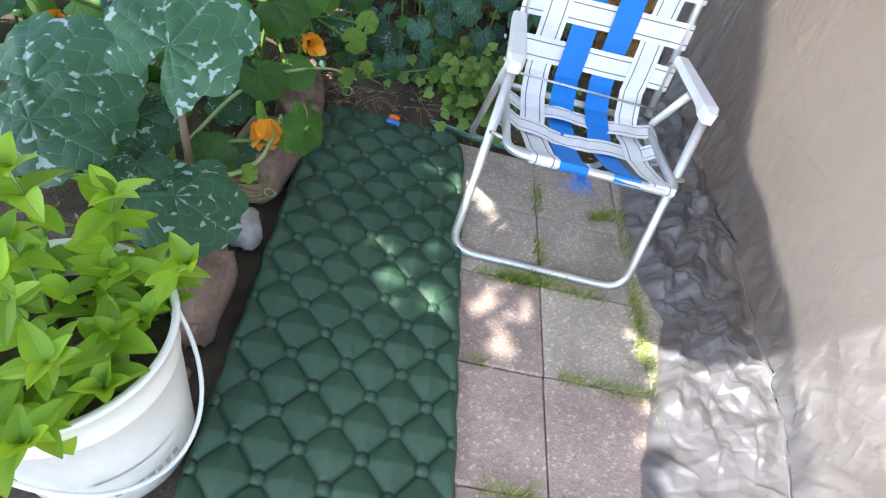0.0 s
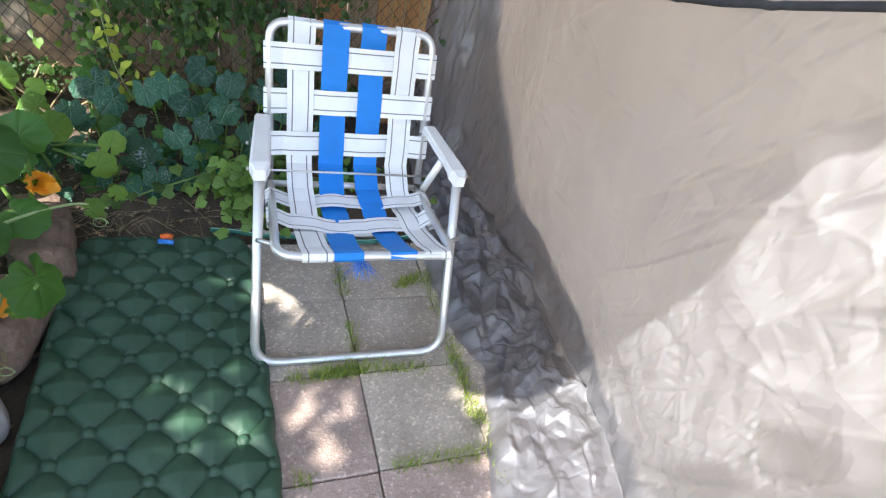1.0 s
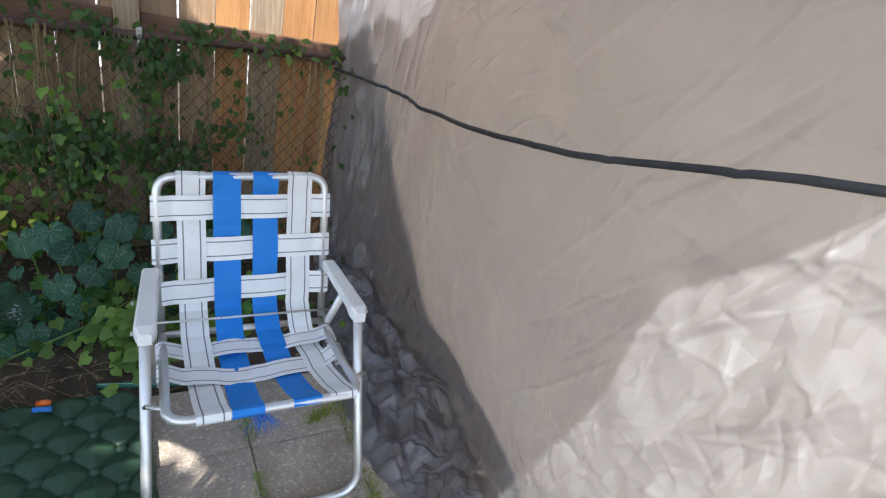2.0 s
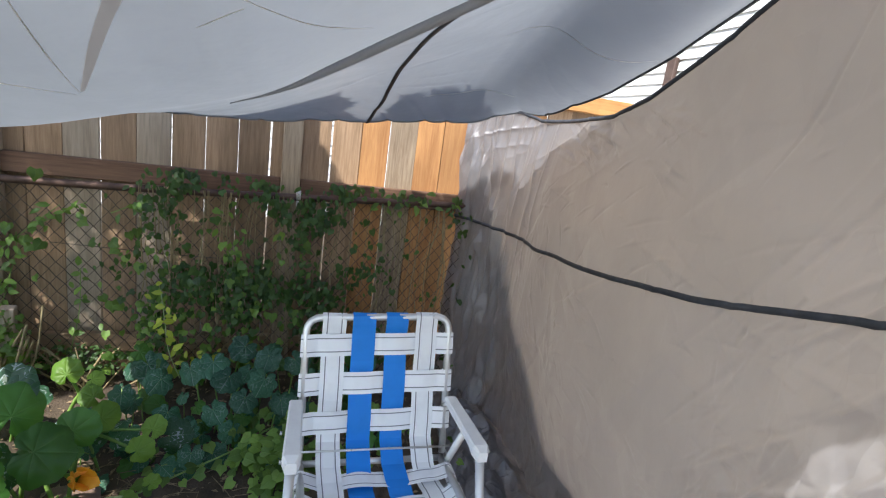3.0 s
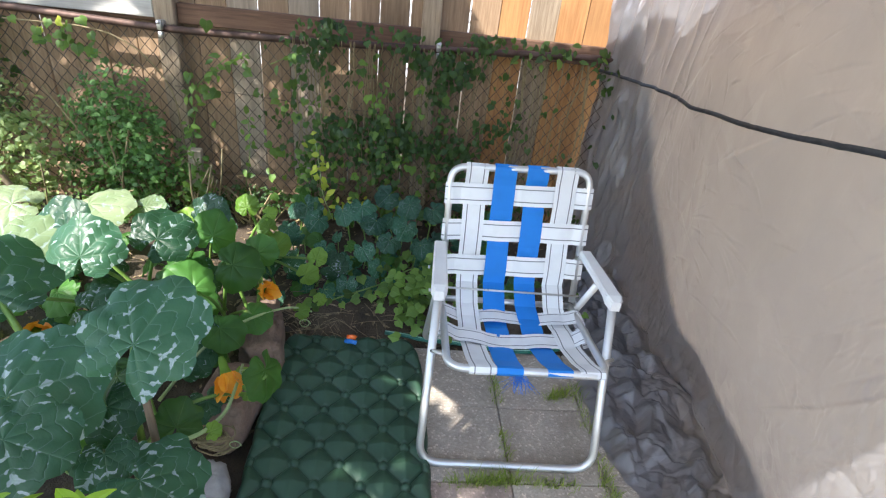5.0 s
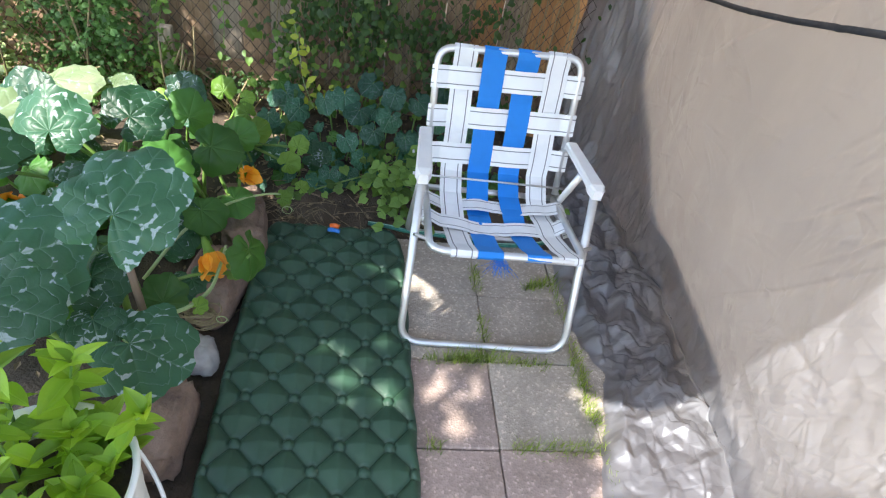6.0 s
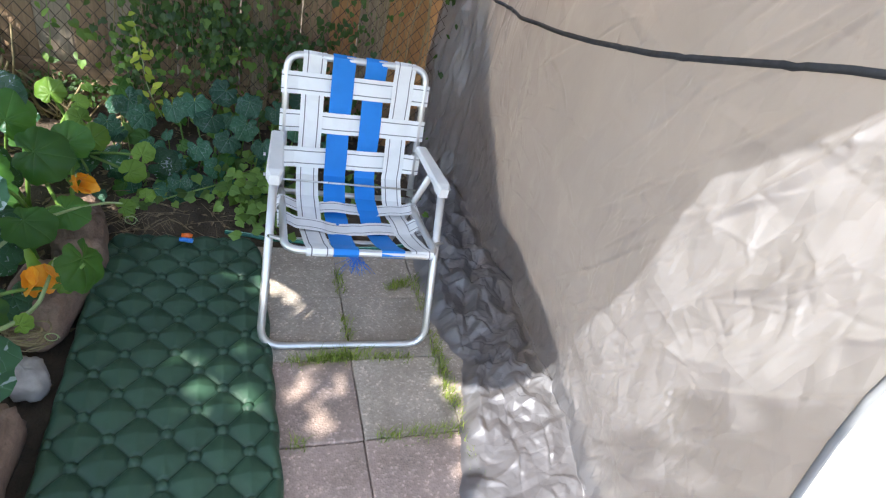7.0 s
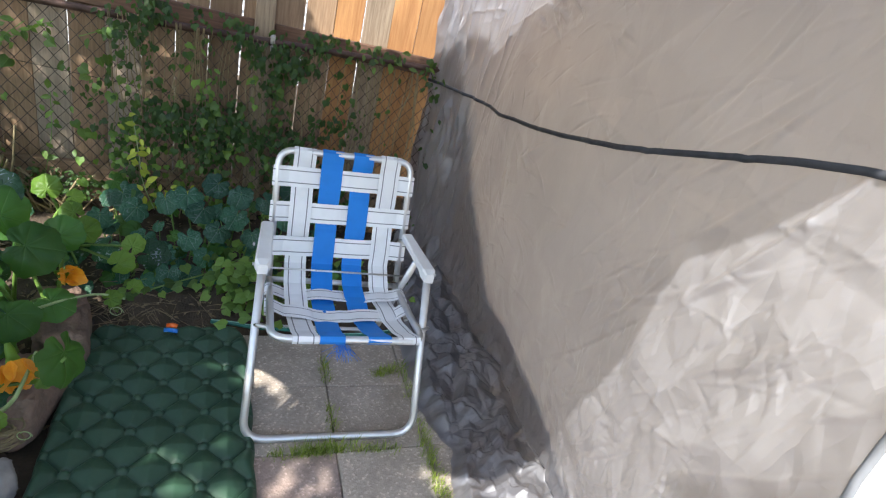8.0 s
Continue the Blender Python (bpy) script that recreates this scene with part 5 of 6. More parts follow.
def build_squash():
    plant = thing("squash_plant", (-1.05, 0.3, 0.03), "large squash plant with silver-mottled leaves and an orange blossom", "squash plant")
    big = [((-0.965, 0.22, 0.545), 0.165, (0.10, -0.55, 0.80), (0.35, 0.9, 0.5)), ((-1.235, 0.17, 0.42), 0.185, (0.15, -0.62, 0.75), (0.85, 0.25, 0.35)),
           ((-1.15, 0.04, 0.44), 0.125, (0.12, -0.45, 0.88), (0.75, -0.2, 0.0)), ((-1.045, 0.20, 0.37), 0.085, (0.1, -0.6, 0.8), (0.5, -0.5, -0.2)),
           ((-0.915, 0.05, 0.315), 0.135, (0.22, -0.28, 0.93), (0.8, -0.25, -0.1)), ((-1.01, 0.10, 0.33), 0.075, (0.0, -0.5, 0.85), (0.3, -0.6, -0.3)),
           ((-1.40, 0.42, 0.52), 0.16, (0.1, -0.6, 0.8), (-0.4, 0.5, 0.2)), ((-1.42, 0.10, 0.42), 0.14, (0.1, -0.6, 0.8), (-0.5, -0.3, 0))]
    for k, (hub, radius, normal, tip) in enumerate(big):
        set_leaf(leaf_mesh("squash", radius, 100 + k, SQUASH, droop=0.22), plant, hub, normal, tip)
        base = (-1.08 + 0.05 * math.sin(k * 2.1), 0.28 + 0.06 * math.cos(k * 1.7), 0.02)
        stalk(plant, base, Vector(hub) - Vector(normal) * 0.004, 0.011, 0.0075, STEM)
    # vine with a blossom reaching over the stones
    vine = spline([(-1.08, 0.30, 0.06), (-1.0, 0.36, 0.17), (-0.93, 0.42, 0.18), (-0.86, 0.46, 0.165), (-0.80, 0.43, 0.20), (-0.735, 0.40, 0.30)], 24)
    part("vine", Geo().tube(vine, [0.0065 - 0.0001 * k for k in range(25)], 7), STEM, plant)
    vine = spline([(-1.06, 0.2, 0.05), (-0.97, 0.25, 0.16), (-0.89, 0.31, 0.17), (-0.855, 0.38, 0.17), (-0.845, 0.44, 0.19), (-0.85, 0.55, 0.2)], 24)
    part("vine", Geo().tube(vine, [0.007 - 0.0001 * k for k in range(25)], 7), STEM_PALE, plant)
    vine = spline([(-1.1, 0.5, 0.08), (-1.0, 0.62, 0.19), (-0.9, 0.74, 0.22), (-0.78, 0.86, 0.20), (-0.70, 0.90, 0.16)], 24)
    part("vine", Geo().tube(vine, [0.006 - 0.0001 * k for k in range(25)], 7), STEM_PALE, plant)
    for c, s in (((-0.805, 0.30, 0.13), 0.018), ((-0.72, 0.86, 0.13), 0.022), ((-0.82, 0.47, 0.24), 0.014)):
        pts = [(c[0] + s * (1 - 0.05 * t) * math.cos(t), c[1] + 0.3 * s * t / 6, c[2] + s * (1 - 0.05 * t) * math.sin(t)) for t in np.linspace(0, 9, 26)]
        part("tendril", Geo().tube(pts, 0.0013, 5), STEM_PALE, plant)
    for hub, radius, normal, tip, m in (((-0.745, 0.425, 0.30), 0.085, (0.86, -0.35, 0.35), (0.30, -0.45, -0.7), SQUASH_PLAIN), ((-0.86, 0.53, 0.17), 0.035, (0, -0.5, 0.8), (1, 0, 0.2), SQUASH_YOUNG),
                                        ((-0.80, 0.42, 0.215), 0.03, (0.3, -0.7, 0.5), (1, 0, -0.3), SQUASH_YOUNG), ((-0.87, 0.31, 0.17), 0.03, (0, -0.7, 0.6), (0.5, 0, 0.4), SQUASH_YOUNG),
                                        ((-0.97, 0.33, 0.16), 0.075, (0.2, -0.8, 0.5), (0.3, 0, 1), SQUASH_PLAIN), ((-0.93, 0.45, 0.14), 0.075, (0.3, -0.5, 0.8), (0.4, -0.6, -0.3), SQUASH),
                                        ((-0.74, 0.87, 0.18), 0.035, (0.2, -0.6, 0.7), (0.8, 0.3, 0.1), SQUASH_YOUNG), ((-0.68, 0.93, 0.19), 0.03, (0.2, -0.7, 0.5), (0.5, 0.3, 0.5), SQUASH_YOUNG)):
        set_leaf(leaf_mesh("squash", radius, int(hub[1] * 1000) % 97, m, droop=0.15, lobes=0.2), plant, hub, normal, tip)
    for at, size, tip in (((-0.885, 0.50, 0.205), 0.062, (0.35, -0.55, -0.5)), ((-0.875, 0.90, 0.25), 0.05, (0.6, -0.5, 0.2)), ((-1.33, 0.42, 0.40), 0.045, (0.5, -0.5, 0.3))):
        blossom(plant, at, size, tip)
    stick = Geo().tube(spline([(-0.955, 0.20, 0.0), (-0.95, 0.195, 0.25), (-0.948, 0.19, 0.50)], 8), [0.0105, 0.0105, 0.010, 0.010, 0.0095, 0.0095, 0.009, 0.009, 0.0085], 8)
    solo("plant_stake", stick, BARK, (-0.955, 0.2, 0.02), "bare wooden stake standing among the squash leaves", "stake")


def blossom(parent, at, size, tip):
    """A squash flower: a green cup and five half-open orange petals."""
    y = Vector(tip).normalized()
    x = y.orthogonal().normalized()
    z = x.cross(y)
    p = Vector(at)
    cup = [p - y * size * 0.9, p - y * size * 0.6, p - y * size * 0.3, p]
    head = part("flower", Geo().tube(cup, [size * 0.12, size * 0.2, size * 0.22, size * 0.3], 10), SQUASH_YOUNG, parent, "orange squash blossom with a green cup")
    for k in range(5):
        a = 2 * math.pi * k / 5 + 0.3
        o = x * math.cos(a) + z * math.sin(a)
        t_ = y.cross(o)
        rows = []
        for i in range(7):
            t = i / 6
            w = size * (0.30 + 0.30 * math.sin(math.pi * t ** 0.8)) * (1 - 0.75 * ss(0.7, 1, t))
            c = p + y * size * 1.25 * t + o * size * (0.26 + 0.30 * t * t + (0.25 if k % 2 else -0.05) * t ** 3)
            rows.append([c + t_ * w * s + o * size * 0.10 * (s * s) * (1 if i % 2 else 0.4) for s in (-1, -0.5, 0, 0.5, 1)])
        part("petal", Geo().grid(rows), PETAL, head)


def build_bed():
    """The squash foliage further back in the bed, plant by plant."""
    plants = [
        ("squash_plant", (-1.25, 0.95, 0.04), "squash plant with dark mottled leaves in the bed", SQUASH, [((-1.37, 0.72, 0.45), 0.135, (0.0, -0.62, 0.75), (-0.2, 0.8, 0.6)), ((-1.22, 0.90, 0.43), 0.125, (0.25, -0.55, 0.75), (0.5, 0.6, 0.4)), ((-1.12, 1.08, 0.44), 0.09, (-0.25, -0.75, 0.6), (0.7, 0.3, 0.5)),
            ((-1.55, 0.95, 0.42), 0.13, (-0.1, -0.6, 0.8), (-0.5, 0.3, 0)), ((-1.50, 0.55, 0.42), 0.13, (0, -0.5, 0.8), (-0.5, 0.4, 0)), ((-1.30, 0.60, 0.34), 0.10, (0.1, -0.6, 0.8), (0.5, 0, 0))]),
        ("squash_plant", (-1.8, 1.2, 0.04), "squash plant with broad leaves coloured pale as if in direct sun", SQUASH_SUNLIT_TONE, [((-1.64, 1.25, 0.37), 0.15, (0.05, -0.30, 0.95), (0.7, 0.1, 0)), ((-1.90, 1.20, 0.37), 0.16, (0.1, -0.4, 0.9), (-0.5, -0.2, 0)), ((-2.2, 1.2, 0.42), 0.18, (0.1, -0.4, 0.9), (-0.5, -0.2, 0)), ((-1.66, 0.85, 0.38), 0.15, (0.05, -0.5, 0.85), (0.3, 0.5, 0.2)), ((-1.78, 0.65, 0.38), 0.15, (0, -0.5, 0.85), (0.3, -0.5, 0)), ((-2.0, 0.9, 0.42), 0.16, (0, -0.5, 0.85), (-0.3, -0.5, 0)), ((-1.46, 1.32, 0.34), 0.08, (0, -0.6, 0.8), (0.5, 0, 0))]),
        ("squash_plant", (-1.0, 0.95, 0.04), "squash plant with plain green leaves near the stones", SQUASH_PLAIN, [((-1.07, 1.00, 0.40), 0.095, (0.35, -0.75, 0.55), (0.2, 0.5, 0.8)), ((-0.96, 0.86, 0.37), 0.10, (0.35, -0.6, 0.7), (0.7, 0.2, -0.2)), ((-1.06, 0.76, 0.33), 0.10, (0.2, -0.6, 0.7), (-0.4, 0.3, 0)), ((-0.92, 1.02, 0.33), 0.075, (0.1, -0.8, 0.5), (0.5, 0.2, 0.4)), ((-0.95, 0.66, 0.25), 0.08, (0.3, -0.5, 0.8), (0.5, -0.3, 0)), ((-1.12, 0.56, 0.30), 0.09, (0.3, -0.5, 0.8), (0.1, 0.5, 0)), ((-0.88, 0.78, 0.22), 0.07, (0.3, -0.5, 0.8), (0.7, -0.2, -0.2))]),
        ("squash_plant", (-1.1, 1.45, 0.04), "young squash plant with light yellow-green leaves", SQUASH_YOUNG, [((-1.05, 1.35, 0.355), 0.062, (0.0, -0.8, 0.6), (-0.2, 0.3, 0.9)), ((-0.968, 1.35, 0.335), 0.04, (0.1, -0.6, 0.8), (0.9, 0, 0.2)), ((-0.90, 1.22, 0.25), 0.06, (0.2, -0.7, 0.6), (0.5, 0, 0.6)), ((-0.733, 1.2, 0.21), 0.05, (0.1, -0.7, 0.6), (0.2, 0, 0.7)), ((-0.772, 1.15, 0.16), 0.055, (0.1, -0.7, 0.6), (0.5, 0, 0.4)), ((-0.95, 1.30, 0.29), 0.05, (0.1, -0.6, 0.7), (-0.5, 0, 0.4)), ((-1.3, 1.35, 0.28), 0.06, (0.1, -0.6, 0.7), (-0.5, 0, 0.4))]),
    ]
    seed = 300
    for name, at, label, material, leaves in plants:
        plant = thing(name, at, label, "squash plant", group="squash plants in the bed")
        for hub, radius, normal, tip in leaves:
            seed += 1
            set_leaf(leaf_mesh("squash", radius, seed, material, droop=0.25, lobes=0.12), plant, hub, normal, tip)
            stalk(plant, (at[0] + R.uniform(-0.08, 0.08), at[1] + R.uniform(-0.08, 0.08), 0.02), Vector(hub) - Vector(normal) * 0.003, 0.008, 0.005, STEM)
    # under-storey: many lower leaves and stalks that fill the bed
    filler = thing("squash_plant", (-1.5, 0.6, 0.03), "dense lower squash leaves and stalks filling the bed", "squash plant", group="squash plants in the bed")
    for k in range(125):
        x, y = R.uniform(-2.3, -0.95), R.uniform(0.05, 1.5)
        if x > -1.12 and y < 0.5:
            continue
        hub = Vector((x, y, R.uniform(0.08, 0.28)))
        normal = Vector((R.gauss(0.1, 0.3), R.gauss(-0.45, 0.3), 0.8))
        set_leaf(leaf_mesh("squash", R.choice((0.06, 0.075, 0.09)), 400 + k % 9, R.choice((SQUASH, SQUASH_PLAIN, SQUASH_PLAIN)), droop=0.3), filler, hub, normal, (R.uniform(-1, 1), R.uniform(-1, 0.3), 0))
        stalk(filler, (x + R.uniform(-0.1, 0.1), y + R.uniform(-0.05, 0.15), 0.01), hub, 0.006, 0.004, STEM, sides=6)


def build_ivy_patch():
    """The low plants with small dark, pale-veined leaves behind the chair."""
    patch = thing("trailing_squash", (-0.55, 1.45, 0.03), "trailing squash with small dark leaves and silvery veins", "squash plant")
    for k, (x, y, z, rad) in enumerate(((-0.57, 1.48, 0.34, 0.075), (-0.66, 1.5, 0.30, 0.065), (-0.50, 1.43, 0.30, 0.07), (-0.36, 1.40, 0.30, 0.07), (-0.43, 1.36, 0.24, 0.062), (-0.86, 1.68, 0.23, 0.085), (-0.79, 1.6, 0.2, 0.07),
                                        (-0.29, 1.37, 0.22, 0.06), (-0.55, 1.34, 0.20, 0.06), (-0.47, 1.28, 0.15, 0.055), (-0.62, 1.30, 0.14, 0.05), (-0.72, 1.38, 0.17, 0.06), (-0.35, 1.5, 0.36, 0.07), (-0.24, 1.5, 0.34, 0.065),
                                        (-0.45, 1.55, 0.38, 0.07), (-0.15, 1.42, 0.3, 0.06), (-0.68, 1.22, 0.17, 0.075), (-0.6, 1.18, 0.12, 0.055), (-0.83, 1.25, 0.18, 0.07), (-0.9, 1.45, 0.22, 0.06), (-0.3, 1.25, 0.14, 0.05), (-0.05, 1.5, 0.3, 0.06), (0.08, 1.55, 0.32, 0.06), (-0.12, 1.6, 0.36, 0.06))):
        hub = (x, y, z)
        m = SMALL_DARK if k not in (16, 18) else SQUASH
        normal = (R.gauss(0, 0.25), -0.75 + R.gauss(0, 0.15), 0.6)
        set_leaf(leaf_mesh("squash", rad, 500 + k % 7, m, droop=0.18, lobes=0.16), patch, hub, normal, (R.gauss(0, 0.5), -0.4, -0.6 + R.gauss(0, 0.4)))
        stalk(patch, (x + R.uniform(-0.06, 0.06), y + R.uniform(-0.05, 0.1), 0.01), hub, 0.004, 0.003, STEM, sides=6)
    for k in range(75):
        x, y = R.uniform(-1.05, 0.15), R.uniform(1.12, 1.78)
        hub = (x, y, 0.06 + 0.30 * (y - 1.1) * R.uniform(0.3, 1.1))
        set_leaf(leaf_mesh("squash", R.choice((0.035, 0.045, 0.055)), 520 + k % 6, R.choice((SMALL_DARK, SMALL_DARK, SQUASH_PLAIN)), droop=0.18, lobes=0.16), patch, hub, (R.gauss(0, 0.3), -0.7 + R.gauss(0, 0.2), 0.65), (R.gauss(0, 0.7), -0.3, R.gauss(-0.2, 0.5)))
        stalk(patch, (x + R.uniform(-0.05, 0.05), y + R.uniform(-0.03, 0.08), 0.01), hub, 0.003, 0.002, STEM, sides=5)
    vine = spline([(-0.75, 1.05, 0.06), (-0.6, 1.12, 0.09), (-0.45, 1.2, 0.11), (-0.33, 1.3, 0.13), (-0.2, 1.38, 0.12)], 20)
    part("vine", Geo().tube(vine, 0.0032, 6), STEM, patch)
    low = thing("ground_creeper", (-0.27, 1.1, 0.03), "low green creeper with rounded leaves beside the chair", "creeper")
    for _ in range(150):
        x, y = R.gauss(-0.28, 0.10), R.gauss(1.14, 0.10)
        z = 0.05 + R.random() ** 1.5 * 0.22 * max(0.15, 1 - abs(x + 0.27) * 2.5)
        g = Geo()
        small_leaf(g, (x, y, z), (R.gauss(0, 0.3), R.gauss(-0.5, 0.3), 0.8), (R.uniform(-1, 1), R.uniform(-1, 0.4), R.uniform(-0.4, 0.3)), R.uniform(0.03, 0.055), "ivy")
        part("leaf", g, CREEPER, low)
    for _ in range(90):
        x, y = R.uniform(-0.85, 0.4), R.uniform(0.98, 1.5)
        g = Geo()
        small_leaf(g, (x, y, 0.05 + R.random() * 0.1), (R.gauss(0, 0.4), R.gauss(-0.5, 0.3), 0.8), (R.uniform(-1, 1), R.uniform(-1, 0.4), 0), R.uniform(0.025, 0.05), "ivy")
        part("leaf", g, CREEPER, low)


def build_vines():
    """Climbers on the fence, hanging over its rail."""
    vine = thing("climbing_vine", (-0.2, 1.87, 0.03), "dark green climbing vine covering the chain-link fence", "vine")
    g = Geo()
    def dens(x, z):
        d = ss(-1.15, -0.6, x) * (1 - 0.75 * ss(0.2, 0.42, x))
        d *= 0.35 + 0.65 * ss(0.4, 0.65, z) * (1 - 0.6 * ss(0.05, 0.25, x))
        d = max(d, 0.25 * ss(0.88, 0.98, z) * ss(-0.2, 0.05, x))
        return d * (0.04 + 1.1 * ss(-0.1, 0.4, nz(x * 4.2, z * 3.0, 70) + 0.5 * nz(x * 11, z * 7, 71)))
    count = 0
    while count < 1900:
        x, z = R.uniform(-1.15, 0.60), R.uniform(0.16, 1.09)
        if R.random() > dens(x, z):
            continue
        count += 1
        y = 1.865 - R.random() ** 2 * 0.13
        small_leaf(g, (x, y, z), (R.gauss(0, 0.45), -0.8, R.gauss(0.35, 0.3)), (R.gauss(0, 0.6), R.gauss(-0.2, 0.2), -0.8), R.uniform(0.018, 0.042), R.choice(("ivy", "oval", "oval")))
    tagged(part("leaves", g, IVY, vine), kind="stuff")
    g = Geo()
    for _ in range(70):
        x = R.uniform(-0.95, 0.5)
        pts = [(x + 0.05 * nz(x * 9, t * 2.2, 3) + 0.04 * t * R.uniform(-1, 1), 1.86 - 0.03 * R.random(), 1.0 - t * R.uniform(0.7, 0.95)) for t in np.linspace(0, 1, 9)]
        g.tube(pts, R.uniform(0.0012, 0.0028), 5, caps=False)
    tagged(part("stem_tangle", g, STEM_DRY, vine, "thin brown stems"), kind="stuff")
    bright = thing("vine_shoots", (-0.6, 1.8, 0.03), "lighter green vine shoots hanging down the fence", "vine")
    g = Geo()
    strands = [(R.uniform(-0.95, -0.15), R.uniform(0.45, 0.98), R.uniform(-0.06, 0.06)) for _ in range(17)]
    hang = [Geo() for _ in strands]
    for k in range(260):
        x0, top, drift = strands[k % 17]
        z = 0.12 + (top - 0.12) * R.random()
        x = x0 + drift * (1 - z) * 3 + R.gauss(0, 0.022) + 0.03 * math.sin(z * 9 + x0 * 20)
        small_leaf(hang[k % 17], (x, R.uniform(1.74, 1.84), z), (R.gauss(0, 0.5), -0.75, R.gauss(0.45, 0.3)), (R.gauss(0, 0.6), -0.2, -0.8), R.uniform(0.022, 0.05), R.choice(("ivy", "oval")))
    for _ in range(14):
        x = R.uniform(0.1, 0.56)
        small_leaf(g, (x, R.uniform(1.78, 1.86), R.gauss(1.02, 0.035)), (R.gauss(0, 0.5), -0.6, 0.7), (R.gauss(0, 0.8), -0.5, 0.1), R.uniform(0.04, 0.07), "oval")
    for _ in range(14):
        x = R.uniform(-1.45, -0.9)
        small_leaf(g, (x, 1.85, R.gauss(0.72, 0.16)), (R.gauss(0, 0.5), -0.8, 0.4), (R.gauss(0, 0.6), -0.2, -0.5), R.uniform(0.03, 0.06), "ivy")
    for h in hang:
        tagged(part("hanging_shoot", h, VINE, bright), kind="stuff")
    tagged(part("leaves", g, VINE, bright), kind="stuff")
    pale = thing("pipe_vine", (-1.95, 1.86, 0.9), "pale green lobed vine leaves hanging over the steel pipe", "vine")
    for _ in range(26):
        g = Geo()
        small_leaf(g, (R.gauss(-1.97, 0.09), R.uniform(1.80, 1.86), R.gauss(0.92, 0.055)), (R.gauss(0, 0.4), -0.8, R.gauss(0.3, 0.3)), (R.gauss(0, 0.7), -0.1, -0.7), R.uniform(0.03, 0.052), "ivy")
        part("leaf", g, CREEPER if R.random() < 0.88 else YELLOW, pale)
    part("stem", Geo().tube(spline([(-1.50, 1.86, 0.02), (-1.49, 1.855, 0.45), (-1.53, 1.85, 0.74), (-1.75, 1.85, 0.93), (-2.2, 1.86, 0.95)], 24), 0.0035, 6), STEM_DRY, pale)
    sprigs = thing("vine_sprigs", (-1.3, 1.86, 0.1), "dark vine sprigs threaded through the chain link", "vine")
    for x0, z0, x1, z1, count in ((-1.47, 0.66, -1.24, 0.88, 16), (-1.30, 0.80, -1.14, 0.90, 9), (-1.45, 0.5, -1.40, 0.75, 12), (-1.22, 0.18, -1.17, 0.60, 14), (-1.05, 0.86, -0.86, 0.93, 8), (-1.52, 0.3, -1.42, 0.6, 12)):
        line = spline([(x0, 1.865, z0), ((x0 + x1) / 2 + 0.02, 1.86, (z0 + z1) / 2 + 0.02), (x1, 1.865, z1)], 12)
        part("stem", Geo().tube(line, 0.0018, 5), STEM, sprigs)
        for _ in range(count):
            g = Geo()
            small_leaf(g, line[R.randrange(13)] + Vector((R.gauss(0, 0.015), -R.random() * 0.03, R.gauss(0, 0.015))), (R.gauss(0, 0.4), -0.8, R.gauss(0.4, 0.3)), (R.gauss(0, 0.8), -0.2, R.gauss(-0.3, 0.5)), R.uniform(0.03, 0.055), "oval")
            part("leaf", g, CREEPER, sprigs)
    y = thing("yellow_shoot", (-0.83, 1.82, 0.03), "thin shoot with bright yellow-green leaves on the fence", "vine")
    g = Geo()
    spine = spline([(-0.73, 1.68, 0.16), (-0.78, 1.69, 0.29), (-0.80, 1.71, 0.42), (-0.825, 1.74, 0.56)], 20)
    for k in range(24):
        p = spine[R.randrange(2, 21)] + Vector((R.gauss(0, 0.025), -0.01, R.gauss(0, 0.015)))
        small_leaf(g, p, (R.gauss(0, 0.4), -0.8, 0.4), (R.gauss(0, 0.9), -0.2, R.gauss(0, 0.6)), R.uniform(0.034, 0.056), "oval")
    for k in range(12):
        p = Vector((-0.72 + 0.014 * k, 1.68, 0.26 + R.gauss(0, 0.02)))
        small_leaf(g, p, (R.gauss(0, 0.4), -0.8, 0.4), (R.gauss(0, 0.9), -0.2, R.gauss(0, 0.6)), R.uniform(0.025, 0.04), "oval")
    part("leaves", g, YELLOW, y)
    part("stem", Geo().tube(spine, 0.002, 5), STEM_PALE, y)


